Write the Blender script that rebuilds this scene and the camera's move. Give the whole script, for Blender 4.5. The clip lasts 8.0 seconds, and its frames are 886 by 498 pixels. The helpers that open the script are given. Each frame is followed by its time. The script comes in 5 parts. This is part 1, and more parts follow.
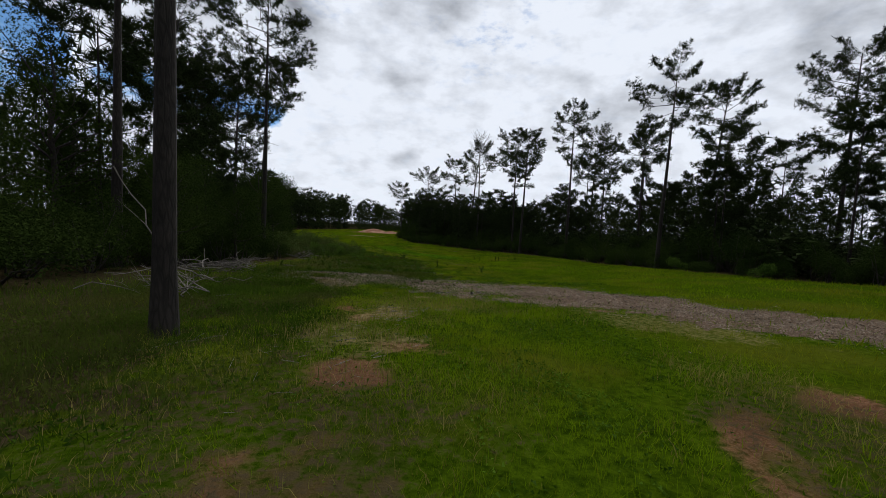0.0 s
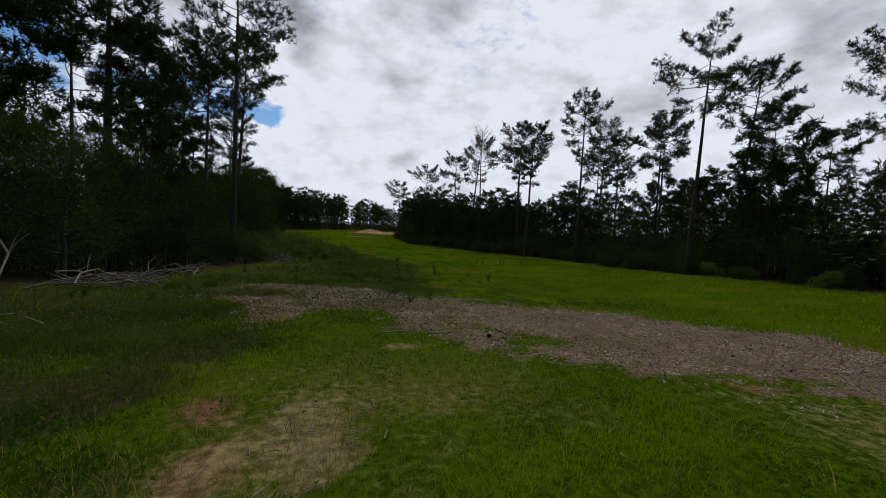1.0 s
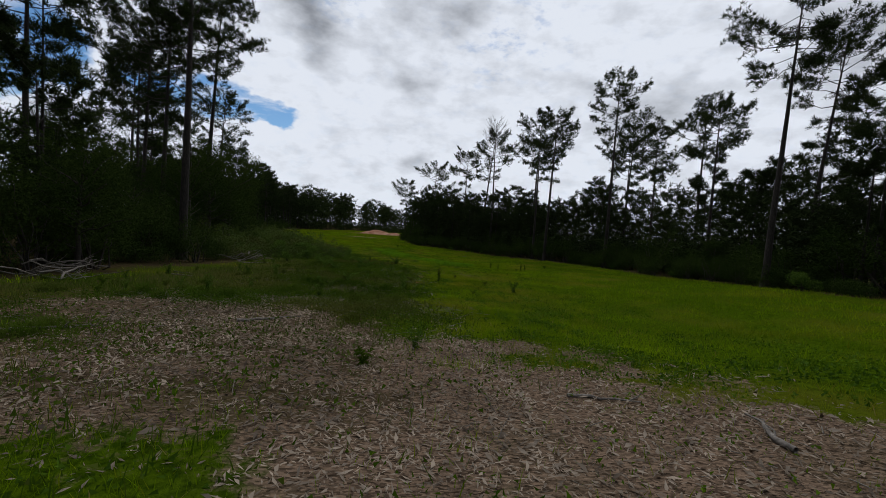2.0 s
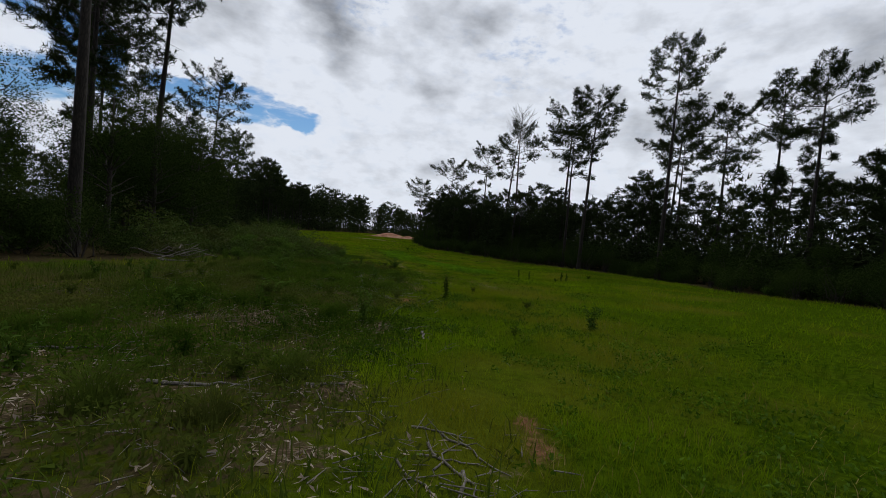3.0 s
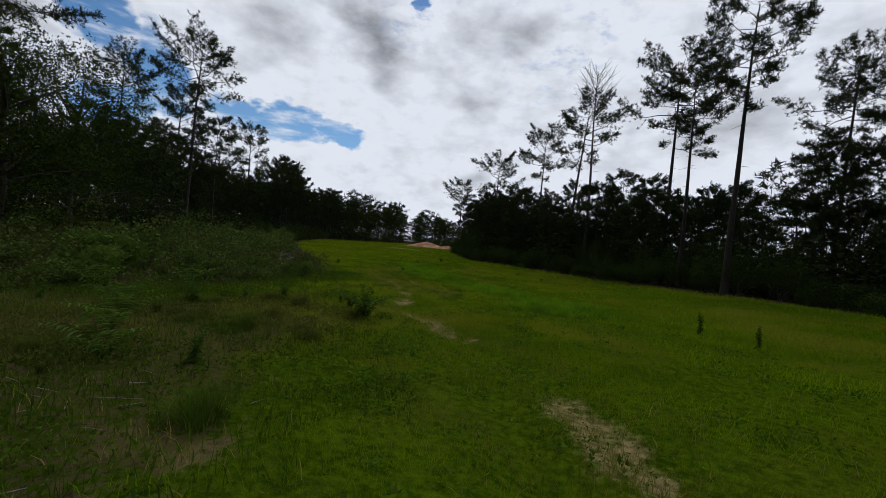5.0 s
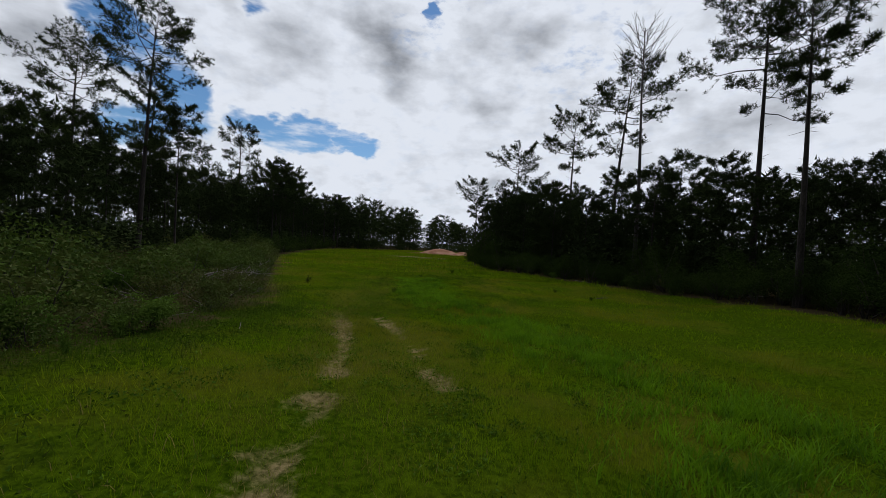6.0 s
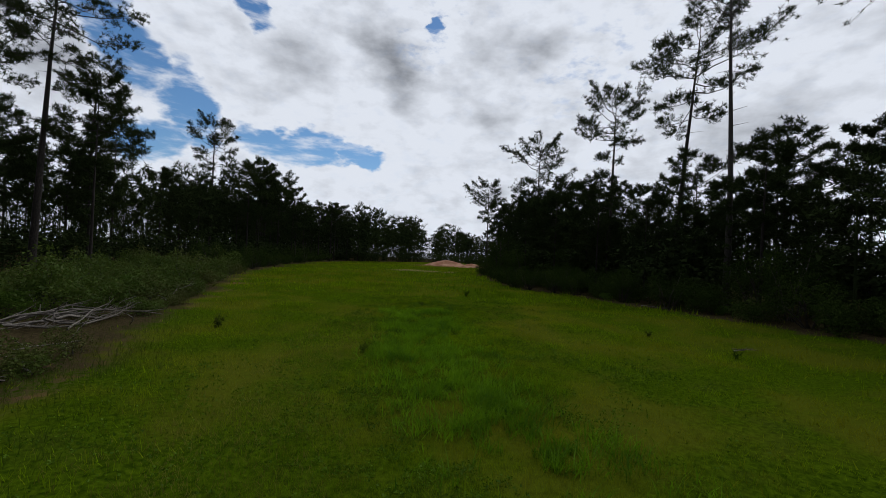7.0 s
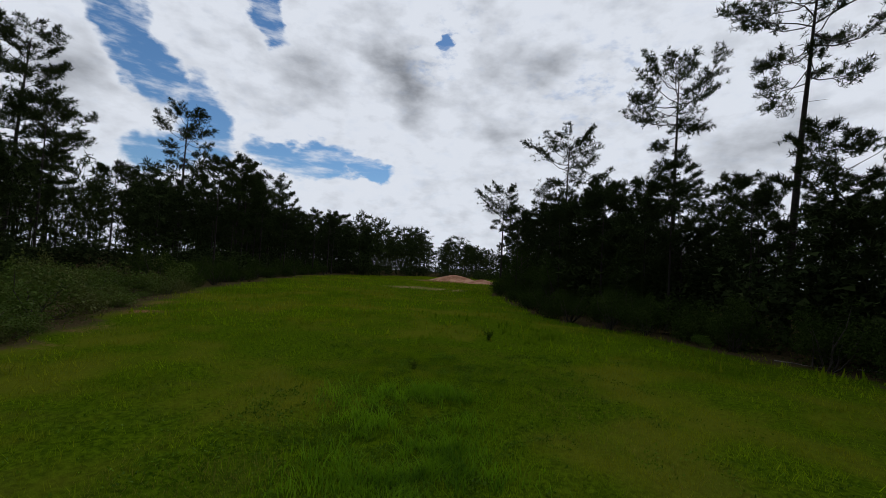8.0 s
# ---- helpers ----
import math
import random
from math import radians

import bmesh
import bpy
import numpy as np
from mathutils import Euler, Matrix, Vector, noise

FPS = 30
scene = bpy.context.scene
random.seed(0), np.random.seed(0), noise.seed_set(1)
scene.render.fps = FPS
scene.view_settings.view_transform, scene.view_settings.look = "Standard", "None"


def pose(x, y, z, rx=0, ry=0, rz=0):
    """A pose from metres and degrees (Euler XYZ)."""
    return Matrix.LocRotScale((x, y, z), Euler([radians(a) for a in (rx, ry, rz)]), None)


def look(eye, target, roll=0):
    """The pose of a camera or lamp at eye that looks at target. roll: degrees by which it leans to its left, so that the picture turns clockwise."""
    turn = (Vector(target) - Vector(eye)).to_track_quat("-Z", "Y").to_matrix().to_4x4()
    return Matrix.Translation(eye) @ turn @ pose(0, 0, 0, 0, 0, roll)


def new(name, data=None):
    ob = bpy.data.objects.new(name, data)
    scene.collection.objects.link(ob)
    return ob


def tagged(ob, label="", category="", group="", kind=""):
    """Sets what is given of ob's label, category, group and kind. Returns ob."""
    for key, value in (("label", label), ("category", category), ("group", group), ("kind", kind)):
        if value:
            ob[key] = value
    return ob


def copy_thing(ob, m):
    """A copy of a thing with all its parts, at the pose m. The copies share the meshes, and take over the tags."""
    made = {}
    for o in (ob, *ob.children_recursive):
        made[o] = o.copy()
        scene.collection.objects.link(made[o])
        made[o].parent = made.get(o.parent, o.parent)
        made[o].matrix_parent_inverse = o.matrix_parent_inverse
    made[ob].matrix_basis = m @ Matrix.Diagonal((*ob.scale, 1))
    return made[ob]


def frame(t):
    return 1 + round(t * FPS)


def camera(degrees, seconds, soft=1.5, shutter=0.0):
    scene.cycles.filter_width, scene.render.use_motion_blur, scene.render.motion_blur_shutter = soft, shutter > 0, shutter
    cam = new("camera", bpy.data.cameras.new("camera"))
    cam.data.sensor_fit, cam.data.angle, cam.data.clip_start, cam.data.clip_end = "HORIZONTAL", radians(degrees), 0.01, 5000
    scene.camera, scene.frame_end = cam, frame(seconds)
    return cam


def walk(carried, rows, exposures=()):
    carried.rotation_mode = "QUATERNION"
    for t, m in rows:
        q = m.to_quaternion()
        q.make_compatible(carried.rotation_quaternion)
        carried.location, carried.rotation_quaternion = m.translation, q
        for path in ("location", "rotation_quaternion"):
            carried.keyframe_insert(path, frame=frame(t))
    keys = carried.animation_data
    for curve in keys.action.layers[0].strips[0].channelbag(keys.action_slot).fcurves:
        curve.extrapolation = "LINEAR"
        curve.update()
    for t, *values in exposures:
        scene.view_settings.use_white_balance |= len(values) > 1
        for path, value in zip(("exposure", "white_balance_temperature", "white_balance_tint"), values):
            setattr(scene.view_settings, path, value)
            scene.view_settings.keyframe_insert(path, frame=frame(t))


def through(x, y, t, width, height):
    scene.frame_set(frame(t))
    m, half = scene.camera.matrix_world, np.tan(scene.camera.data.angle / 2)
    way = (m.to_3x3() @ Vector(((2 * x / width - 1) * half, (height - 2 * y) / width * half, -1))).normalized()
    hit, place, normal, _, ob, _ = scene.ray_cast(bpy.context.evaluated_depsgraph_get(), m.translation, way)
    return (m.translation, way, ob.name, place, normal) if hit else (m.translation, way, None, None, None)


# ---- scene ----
cam = camera(95, 8.0, soft=0.6)
PATH = [
    (0.0, look((-0.343, 6.704, 1.912), (0.654, 26.650, 0.833), 2.74)),
    (0.5, look((-0.195, 9.332, 1.854), (0.871, 29.277, 0.817), 2.55)),
    (1.0, look((-0.031, 12.219, 1.787), (1.005, 32.166, 0.759), 2.84)),
    (1.5, look((0.175, 15.632, 1.585), (1.051, 35.587, 0.575), 3.14)),
    (2.8, look((0.866, 27.509, 0.373), (0.816, 47.498, -0.283), 4.98)),
    (3.0, look((0.918, 29.255, 0.306), (0.678, 49.243, -0.332), 5.07)),
    (3.5, look((0.887, 33.908, 0.096), (0.165, 53.887, -0.469), 5.34)),
    (4.0, look((0.826, 38.780, -0.202), (-0.458, 58.734, -0.625), 5.41)),
    (4.5, look((0.579, 43.473, -0.288), (-1.236, 63.388, -0.629), 5.38)),
    (5.0, look((0.186, 48.269, -0.328), (-2.141, 68.131, -0.586), 4.84)),
    (5.2, look((0.010, 50.390, -0.365), (-2.557, 70.224, -0.566), 4.63)),
    (6.3, look((-1.030, 62.762, -0.068), (-4.331, 82.488, 0.032), 2.98)),
    (6.5, look((-1.557, 65.212, -0.105), (-4.912, 84.927, 0.125), 2.88)),
    (7.0, look((-2.836, 71.544, 0.029), (-6.315, 91.233, 0.517), 2.67)),
    (7.5, look((-4.024, 77.418, 0.265), (-7.635, 97.074, 1.031), 2.86)),
    (8.0, look((-4.915, 82.572, 0.390), (-8.774, 102.164, 1.515), 3.45)),
]
walk(cam, PATH, [(0.0, 0.13), (0.5, 0.07), (1.6, 0.0), (3.0, -0.02), (6.5, -0.02), (8.0, -0.10)])

# ---- world, sun ----
SUN_DIR = Vector((0.10, 0.70, 0.72)).normalized()
world = bpy.data.worlds.new("sky")
scene.world = world
world.use_nodes = True


class Nodes:
    """Short hand for building node trees."""

    def __init__(self, tree):
        self.t = tree
        tree.nodes.clear()

    def add(self, kind, **settings):
        n = self.t.nodes.new(kind)
        for k, v in settings.items():
            setattr(n, k, v)
        return n

    def put(self, socket, value):
        if isinstance(value, bpy.types.NodeSocket):
            self.t.links.new(value, socket)
        else:
            socket.default_value = value

    def math(self, op, a, b=0.0, c=0.0, clamp=False):
        n = self.add("ShaderNodeMath", operation=op, use_clamp=clamp)
        for s, v in zip(n.inputs, (a, b, c)):
            self.put(s, v)
        return n.outputs[0]

    def vec(self, op, a, b=(0, 0, 0)):
        n = self.add("ShaderNodeVectorMath", operation=op)
        self.put(n.inputs[0], a)
        self.put(n.inputs[1], b)
        return n.outputs[0]

    def noise(self, vector, scale, detail=4.0, rough=0.55, colour=False):
        n = self.add("ShaderNodeTexNoise")
        self.put(n.inputs["Vector"], vector)
        n.inputs["Scale"].default_value = scale
        n.inputs["Detail"].default_value = detail
        n.inputs["Roughness"].default_value = rough
        return n.outputs["Color" if colour else "Fac"]

    def ramp(self, value, low, high, smooth=True):
        n = self.add("ShaderNodeMapRange", interpolation_type="SMOOTHSTEP" if smooth else "LINEAR")
        self.put(n.inputs[0], value)
        n.inputs[1].default_value, n.inputs[2].default_value = low, high
        return n.outputs[0]

    def mix(self, fac, a, b):
        n = self.add("ShaderNodeMix", data_type="RGBA")
        self.put(n.inputs[0], fac)
        self.put(n.inputs[6], a if isinstance(a, bpy.types.NodeSocket) else (*a, 1))
        self.put(n.inputs[7], b if isinstance(b, bpy.types.NodeSocket) else (*b, 1))
        return n.outputs[2]


def build_sky():
    N = Nodes(world.node_tree)
    ray = N.add("ShaderNodeTexCoord").outputs["Generated"]
    sep = N.add("ShaderNodeSeparateXYZ")
    N.put(sep.inputs[0], ray)
    # bearing from north and height over the horizon, in degrees
    bearing = N.math("MULTIPLY", N.math("ARCTAN2", sep.outputs[0], sep.outputs[1]), 57.2958)
    height = N.math("MULTIPLY", N.math("ARCSINE", sep.outputs[2]), 57.2958)
    com = N.add("ShaderNodeCombineXYZ")
    N.put(com.inputs[0], bearing)
    N.put(com.inputs[1], height)
    plain = com.outputs[0]
    # cloud lumps look flatter towards the horizon
    air = N.vec("MULTIPLY", ray, (1.0, 1.0, 1.9))

    def swirl(scale, detail, amount):
        v = N.vec("SUBTRACT", N.noise(air, scale, detail, 0.55, colour=True), (0.5, 0.5, 0.5))
        return N.vec("MULTIPLY", v, (amount, amount * 0.6, 0))

    soft = N.vec("ADD", plain, swirl(3.5, 2, 9.0))
    bent = N.vec("ADD", N.vec("ADD", soft, swirl(11.0, 3, 5.0)), swirl(34.0, 4, 2.4))

    def spot(cx, cy, along, across, turn, where, inner=0.0):
        d = N.vec("SUBTRACT", where, (cx, cy, 0))
        m = N.add("ShaderNodeVectorRotate", rotation_type="Z_AXIS")
        N.put(m.inputs["Vector"], d)
        m.inputs["Angle"].default_value = -radians(turn)
        q = N.vec("DIVIDE", m.outputs[0], (along, across, 1.0))
        ln = N.add("ShaderNodeVectorMath", operation="LENGTH")
        N.put(ln.inputs[0], q)
        return N.ramp(ln.outputs["Value"], 1.0, inner)

    def total(spots):
        out = spots[0]
        for s in spots[1:]:
            out = N.math("MAXIMUM", out, s)
        return out

    # gaps in the cloud deck: a long blue arm, the band above it, small holes higher up
    gaps = total([spot(*g, bent) for g in ((-31.5, 14.2, 10.5, 3.6, -3), (-23.0, 13.3, 8.5, 2.3, -4), (-42.5, 16.0, 9.8, 6.4, 122), (-49.5, 22.5, 10.5, 5.8, 128), (-47.0, 11.5, 8.5, 4.6, 12), (-37.6, 28.8, 6.2, 3.2, 140), (-11.7, 30.2, 2.6, 2.2, 60),
                                           (-64.0, 30.0, 12.0, 6.0, 60), (120.0, 35.0, 30.0, 9.0, 20), (-140.0, 30.0, 25.0, 8.0, -20))])
    fine = N.noise(air, 26.0, 7, 0.6)
    gap = N.ramp(N.math("ADD", gaps, N.math("MULTIPLY", N.math("SUBTRACT", fine, 0.5), 0.55)), 0.31, 0.64)
    # thin streaks inside the gaps, and thin spots in the deck that let a little blue through
    wisp = N.ramp(N.noise(N.vec("MULTIPLY", air, (1.0, 1.0, 2.4)), 9.0, 7, 0.62), 0.47, 0.75)
    gap = N.math("MULTIPLY", gap, N.math("SUBTRACT", 1.0, N.math("MULTIPLY", wisp, 0.75)))
    thin = N.math("ADD", N.math("MULTIPLY", spot(-11.7, 29.5, 9.0, 6.0, 20, bent), 0.5), N.math("MULTIPLY", spot(9.0, 25.0, 13.0, 7.0, 20, bent), 0.40))
    veil = N.math("MULTIPLY", N.ramp(N.noise(air, 24.0, 5, 0.6), 0.50, 0.72), N.math("ADD", thin, 0.07))
    blue = N.math("MAXIMUM", gap, veil)
    # thick grey bellies
    lumpy = N.vec("ADD", plain, swirl(11.0, 4, 5.5))
    dark = total([spot(-18.5, 25.4, 8.6, 5.6, 135, lumpy)] + [N.math("MULTIPLY", spot(*g, soft), k) for g, k in (
        ((-15.5, 21.6, 5.0, 3.6, 130), 0.7), ((-31.0, 23.0, 8.0, 5.0, 150), 0.62), ((3.0, 27.5, 4.5, 5.5, 90), 0.42), ((-3.2, 18.6, 5.5, 2.6, 160), 0.38), ((27.0, 15.2, 11.0, 4.0, 20), 0.55), ((46.0, 21.0, 12.0, 6.0, 30), 0.72),
        ((-56.0, 18.0, 7.5, 5.0, 60), 0.75), ((-2.6, 8.4, 3.5, 1.9, 0), 0.6), ((-44.0, 33.0, 8.0, 4.0, 0), 0.5))])
    body = N.noise(air, 5.0, 4, 0.5)
    lumps = N.noise(air, 15.0, 5, 0.55)
    thick = N.math("ADD", N.math("MULTIPLY", dark, 0.74), N.math("MULTIPLY", N.ramp(body, 0.45, 0.76), 0.26))
    thick = N.math("ADD", thick, N.math("MULTIPLY", N.math("SUBTRACT", lumps, 0.51), 1.0), clamp=True)
    # edges of the gaps are thin and white
    thick = N.math("MULTIPLY", thick, N.math("SUBTRACT", 1.0, N.math("MULTIPLY", N.ramp(gaps, 0.05, 0.42), 0.65)))
    cloud = N.mix(thick, (0.755, 0.80, 0.885), (0.150, 0.163, 0.190))
    # the deck is brightest where the hidden sun stands behind it and dull on the far side
    glow = N.add("ShaderNodeVectorMath", operation="DOT_PRODUCT")
    N.put(glow.inputs[0], ray)
    glow.inputs[1].default_value = SUN_DIR
    level = N.ramp(glow.outputs["Value"], -0.55, 0.55)
    cloud = N.mix(level, N.vec("MULTIPLY", cloud, (0.24, 0.25, 0.265)), cloud)
    sky = N.add("ShaderNodeTexSky", sky_type="NISHITA", sun_disc=False)
    sky.sun_elevation = math.asin(SUN_DIR.z)
    sky.sun_rotation = math.atan2(SUN_DIR.x, SUN_DIR.y)
    sky.altitude, sky.air_density, sky.dust_density, sky.ozone_density = 60.0, 1.0, 0.1, 3.0
    b1, b2 = N.add("ShaderNodeBackground"), N.add("ShaderNodeBackground")
    N.put(b1.inputs[0], cloud)
    b1.inputs[1].default_value = 1.0
    deep = N.add("ShaderNodeHueSaturation")
    deep.inputs["Saturation"].default_value = 1.18
    N.put(deep.inputs["Color"], sky.outputs[0])
    N.put(b2.inputs[0], deep.outputs[0])
    b2.inputs[1].default_value = 0.088
    mix = N.add("ShaderNodeMixShader")
    N.put(mix.inputs[0], blue)
    N.put(mix.inputs[1], b1.outputs[0])
    N.put(mix.inputs[2], b2.outputs[0])
    out = N.add("ShaderNodeOutputWorld")
    N.put(out.inputs[0], mix.outputs[0])


build_sky()
sun = new("sun", bpy.data.lights.new("sun", "SUN"))
sun.data.energy, sun.data.angle, sun.data.color = 0.8, radians(12), (1.0, 0.95, 0.86)
sun.matrix_world = look(SUN_DIR * 100, (0, 0, 0))


# ---- materials ----
def shader(name):
    m = bpy.data.materials.new(name)
    m.use_nodes = True
    N = Nodes(m.node_tree)
    out = N.add("ShaderNodeOutputMaterial")
    return m, N, out


def leafy(name, dark, light, scale=0.5, through=0.35, gloss=0.0, dry=None, nap=0.0, vary=0.33):
    """Leaves, needles and grass: patches of two greens, each blade a little different, some light shining through."""
    m, N, out = shader(name)
    geo = N.add("ShaderNodeNewGeometry")
    patch = N.noise(geo.outputs["Position"], scale, 4)
    broad = N.noise(geo.outputs["Position"], scale * 0.19, 3)
    f = N.math("ADD", N.math("MULTIPLY", N.ramp(patch, 0.34, 0.66), 0.42), N.math("MULTIPLY", geo.outputs["Random Per Island"], vary))
    f = N.math("ADD", f, N.math("MULTIPLY", N.ramp(broad, 0.36, 0.64), 0.25))
    col = N.mix(f, dark, light)
    if dry:
        worn = N.math("MULTIPLY", N.ramp(N.noise(geo.outputs["Position"], 0.23, 5, 0.6), 0.46, 0.66), 0.75)
        stalk = N.ramp(geo.outputs["Random Per Island"], 0.80, 0.86)
        col = N.mix(N.math("MAXIMUM", worn, N.math("MULTIPLY", stalk, 0.45)), col, dry)
    d = N.add("ShaderNodeBsdfDiffuse")
    N.put(d.inputs[0], col)
    tr = N.add("ShaderNodeBsdfTranslucent")
    N.put(tr.inputs[0], col)
    if nap:
        # a dense sward is lit as one soft surface rather than blade by blade
        lay = N.vec("NORMALIZE", N.vec("ADD", N.vec("MULTIPLY", geo.outputs["Normal"], (1 - nap, 1 - nap, 1 - nap)), (0, 0, nap)))
        N.put(d.inputs["Normal"], lay)
    mix = N.add("ShaderNodeMixShader")
    mix.inputs[0].default_value = through
    N.put(mix.inputs[1], d.outputs[0])
    N.put(mix.inputs[2], tr.outputs[0])
    top = mix.outputs[0]
    if gloss:
        g = N.add("ShaderNodeBsdfGlossy")
        g.inputs["Roughness"].default_value = 0.45
        g.inputs[0].default_value = (0.8, 0.85, 0.8, 1)
        mg = N.add("ShaderNodeMixShader")
        mg.inputs[0].default_value = gloss
        N.put(mg.inputs[1], top)
        N.put(mg.inputs[2], g.outputs[0])
        top = mg.outputs[0]
    N.put(out.inputs[0], top)
    return m


def woody(name, dark, light, scale=6.0, stretch=(1, 1, 0.25), rough=0.85, bump=0.5):
    """Bark and dead wood: long plates or grain in two tones, with relief."""
    m, N, out = shader(name)
    co = N.vec("MULTIPLY", N.add("ShaderNodeTexCoord").outputs["Object"], stretch)
    grain = N.noise(co, scale, 6, 0.65)
    blotch = N.noise(co, scale * 0.17, 3)
    v = N.add("ShaderNodeTexVoronoi", feature="DISTANCE_TO_EDGE")
    N.put(v.inputs["Vector"], co)
    v.inputs["Scale"].default_value = scale * 1.4
    plate = N.math("ADD", N.math("MULTIPLY", N.ramp(v.outputs["Distance"], 0.0, 0.22), 0.45), 0.55)
    f = N.math("ADD", N.math("MULTIPLY", N.ramp(grain, 0.3, 0.7), 0.5), N.math("MULTIPLY", N.ramp(blotch, 0.35, 0.65), 0.3))
    f = N.math("MULTIPLY", N.math("ADD", f, 0.2), plate)
    p = N.add("ShaderNodeBsdfPrincipled")
    N.put(p.inputs["Base Color"], N.mix(f, dark, light))
    p.inputs["Roughness"].default_value = rough
    p.inputs["Specular IOR Level"].default_value = 0.25
    b = N.add("ShaderNodeBump")
    b.inputs["Strength"].default_value = bump
    b.inputs["Distance"].default_value = 0.03
    N.put(b.inputs["Height"], f)
    N.put(p.inputs["Normal"], b.outputs[0])
    N.put(out.inputs[0], p.outputs[0])
    return m


def earth(name):
    """Soil under the field: turf, red clay, pale sand and shredded bark, mixed by the sheet's own cover layers."""
    m, N, out = shader(name)
    pos = N.add("ShaderNodeNewGeometry").outputs["Position"]
    layer = N.add("ShaderNodeVertexColor", layer_name="cover")
    sep = N.add("ShaderNodeSeparateColor")
    N.put(sep.inputs[0], layer.outputs["Color"])
    n1, n2, n3 = N.noise(pos, 0.7, 5), N.noise(pos, 9.0, 6, 0.65), N.noise(pos, 40.0, 4, 0.6)
    turf = N.mix(N.ramp(n2, 0.3, 0.7), (0.016, 0.034, 0.001), (0.058, 0.096, 0.003))
    turf = N.mix(N.math("MULTIPLY", N.ramp(N.noise(pos, 0.23, 5, 0.6), 0.46, 0.66), 0.6), turf, (0.085, 0.088, 0.008))
    clay = N.mix(N.ramp(n2, 0.3, 0.7), (0.080, 0.036, 0.018), (0.21, 0.102, 0.052))
    clay = N.mix(N.math("MULTIPLY", N.ramp(n3, 0.45, 0.7), 0.5), clay, (0.27, 0.16, 0.10))
    sand = N.mix(N.ramp(n2, 0.3, 0.7), (0.100, 0.077, 0.030), (0.25, 0.195, 0.090))
    v = N.add("ShaderNodeTexVoronoi")
    N.put(v.inputs["Vector"], N.vec("MULTIPLY", pos, (1, 2.2, 1)))
    v.inputs["Scale"].default_value = 30.0
    chipv = N.add("ShaderNodeSeparateColor")
    N.put(chipv.inputs[0], v.outputs["Color"])
    chip = N.mix(chipv.outputs[0], (0.040, 0.028, 0.019), (0.22, 0.152, 0.105))
    j = N.math("MULTIPLY", N.math("SUBTRACT", n2, 0.5), 1.1)
    col = N.mix(N.ramp(N.math("ADD", sep.outputs[0], j), 0.2, 0.9), turf, clay)
    col = N.mix(N.ramp(N.math("ADD", sep.outputs[1], j), 0.2, 0.9), col, sand)
    col = N.mix(N.ramp(N.math("ADD", sep.outputs[2], j), 0.35, 0.65), col, chip)
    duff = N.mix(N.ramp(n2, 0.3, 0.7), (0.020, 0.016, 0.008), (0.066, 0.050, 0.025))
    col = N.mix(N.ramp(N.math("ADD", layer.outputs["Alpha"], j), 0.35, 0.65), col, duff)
    col = N.mix(N.math("MULTIPLY", N.ramp(n1, 0.5, 0.75), 0.25), col, (0.045, 0.048, 0.010))
    p = N.add("ShaderNodeBsdfPrincipled")
    N.put(p.inputs["Base Color"], col)
    p.inputs["Roughness"].default_value = 0.95
    p.inputs["Specular IOR Level"].default_value = 0.0
    b = N.add("ShaderNodeBump")
    b.inputs["Strength"].default_value = 0.7
    b.inputs["Distance"].default_value = 0.05
    N.put(b.inputs["Height"], N.math("ADD", n2, N.math("MULTIPLY", n3, 0.5)))
    N.put(p.inputs["Normal"], b.outputs[0])
    N.put(out.inputs[0], p.outputs[0])
    return m


M_EARTH = earth("earth")
M_GRASS = leafy("field_grass", (0.040, 0.086, 0.002), (0.225, 0.345, 0.005), 0.55, 0.40, 0.0, (0.190, 0.182, 0.013), 0.6, 0.22)
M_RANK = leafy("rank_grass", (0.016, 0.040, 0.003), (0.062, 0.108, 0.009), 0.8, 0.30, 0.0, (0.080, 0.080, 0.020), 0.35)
M_LUSH = leafy("lush_grass", (0.030, 0.085, 0.003), (0.180, 0.345, 0.008), 1.6, 0.42, 0.006)
M_HERB = leafy("clover", (0.016, 0.044, 0.003), (0.105, 0.190, 0.008), 1.3, 0.28, 0.006)
M_DRY = leafy("dry_turf", (0.075, 0.076, 0.012), (0.250, 0.235, 0.045), 1.2, 0.30, 0.0, None, 0.4)
M_STRAW = leafy("straw", (0.13, 0.108, 0.026), (0.32, 0.265, 0.080), 1.5, 0.25, 0.0, None, 0.3)
M_NEEDLE = leafy("pine_needles", (0.014, 0.023, 0.009), (0.040, 0.055, 0.018), 0.6, 0.06)
M_LEAF = leafy("broad_leaves", (0.014, 0.027, 0.006), (0.046, 0.070, 0.014), 0.5, 0.10)
M_LEAF_LIGHT = leafy("young_leaves", (0.035, 0.075, 0.010), (0.10, 0.165, 0.022), 0.9, 0.30, 0.005)
M_SCRUB = leafy("scrub_leaves", (0.025, 0.050, 0.007), (0.085, 0.130, 0.020), 0.7, 0.25, 0.008, (0.080, 0.075, 0.024))
M_BARK = woody("pine_bark", (0.007, 0.006, 0.005), (0.044, 0.036, 0.030), 9.0, (1, 1, 0.22), 0.9, 1.0)
M_TWIG = woody("twig_bark", (0.014, 0.011, 0.009), (0.060, 0.050, 0.042), 9.0, (1, 1, 1))
M_DEAD = woody("dead_wood", (0.055, 0.047, 0.040), (0.25, 0.22, 0.19), 10.0, (1, 1, 1), 0.8, 0.3)
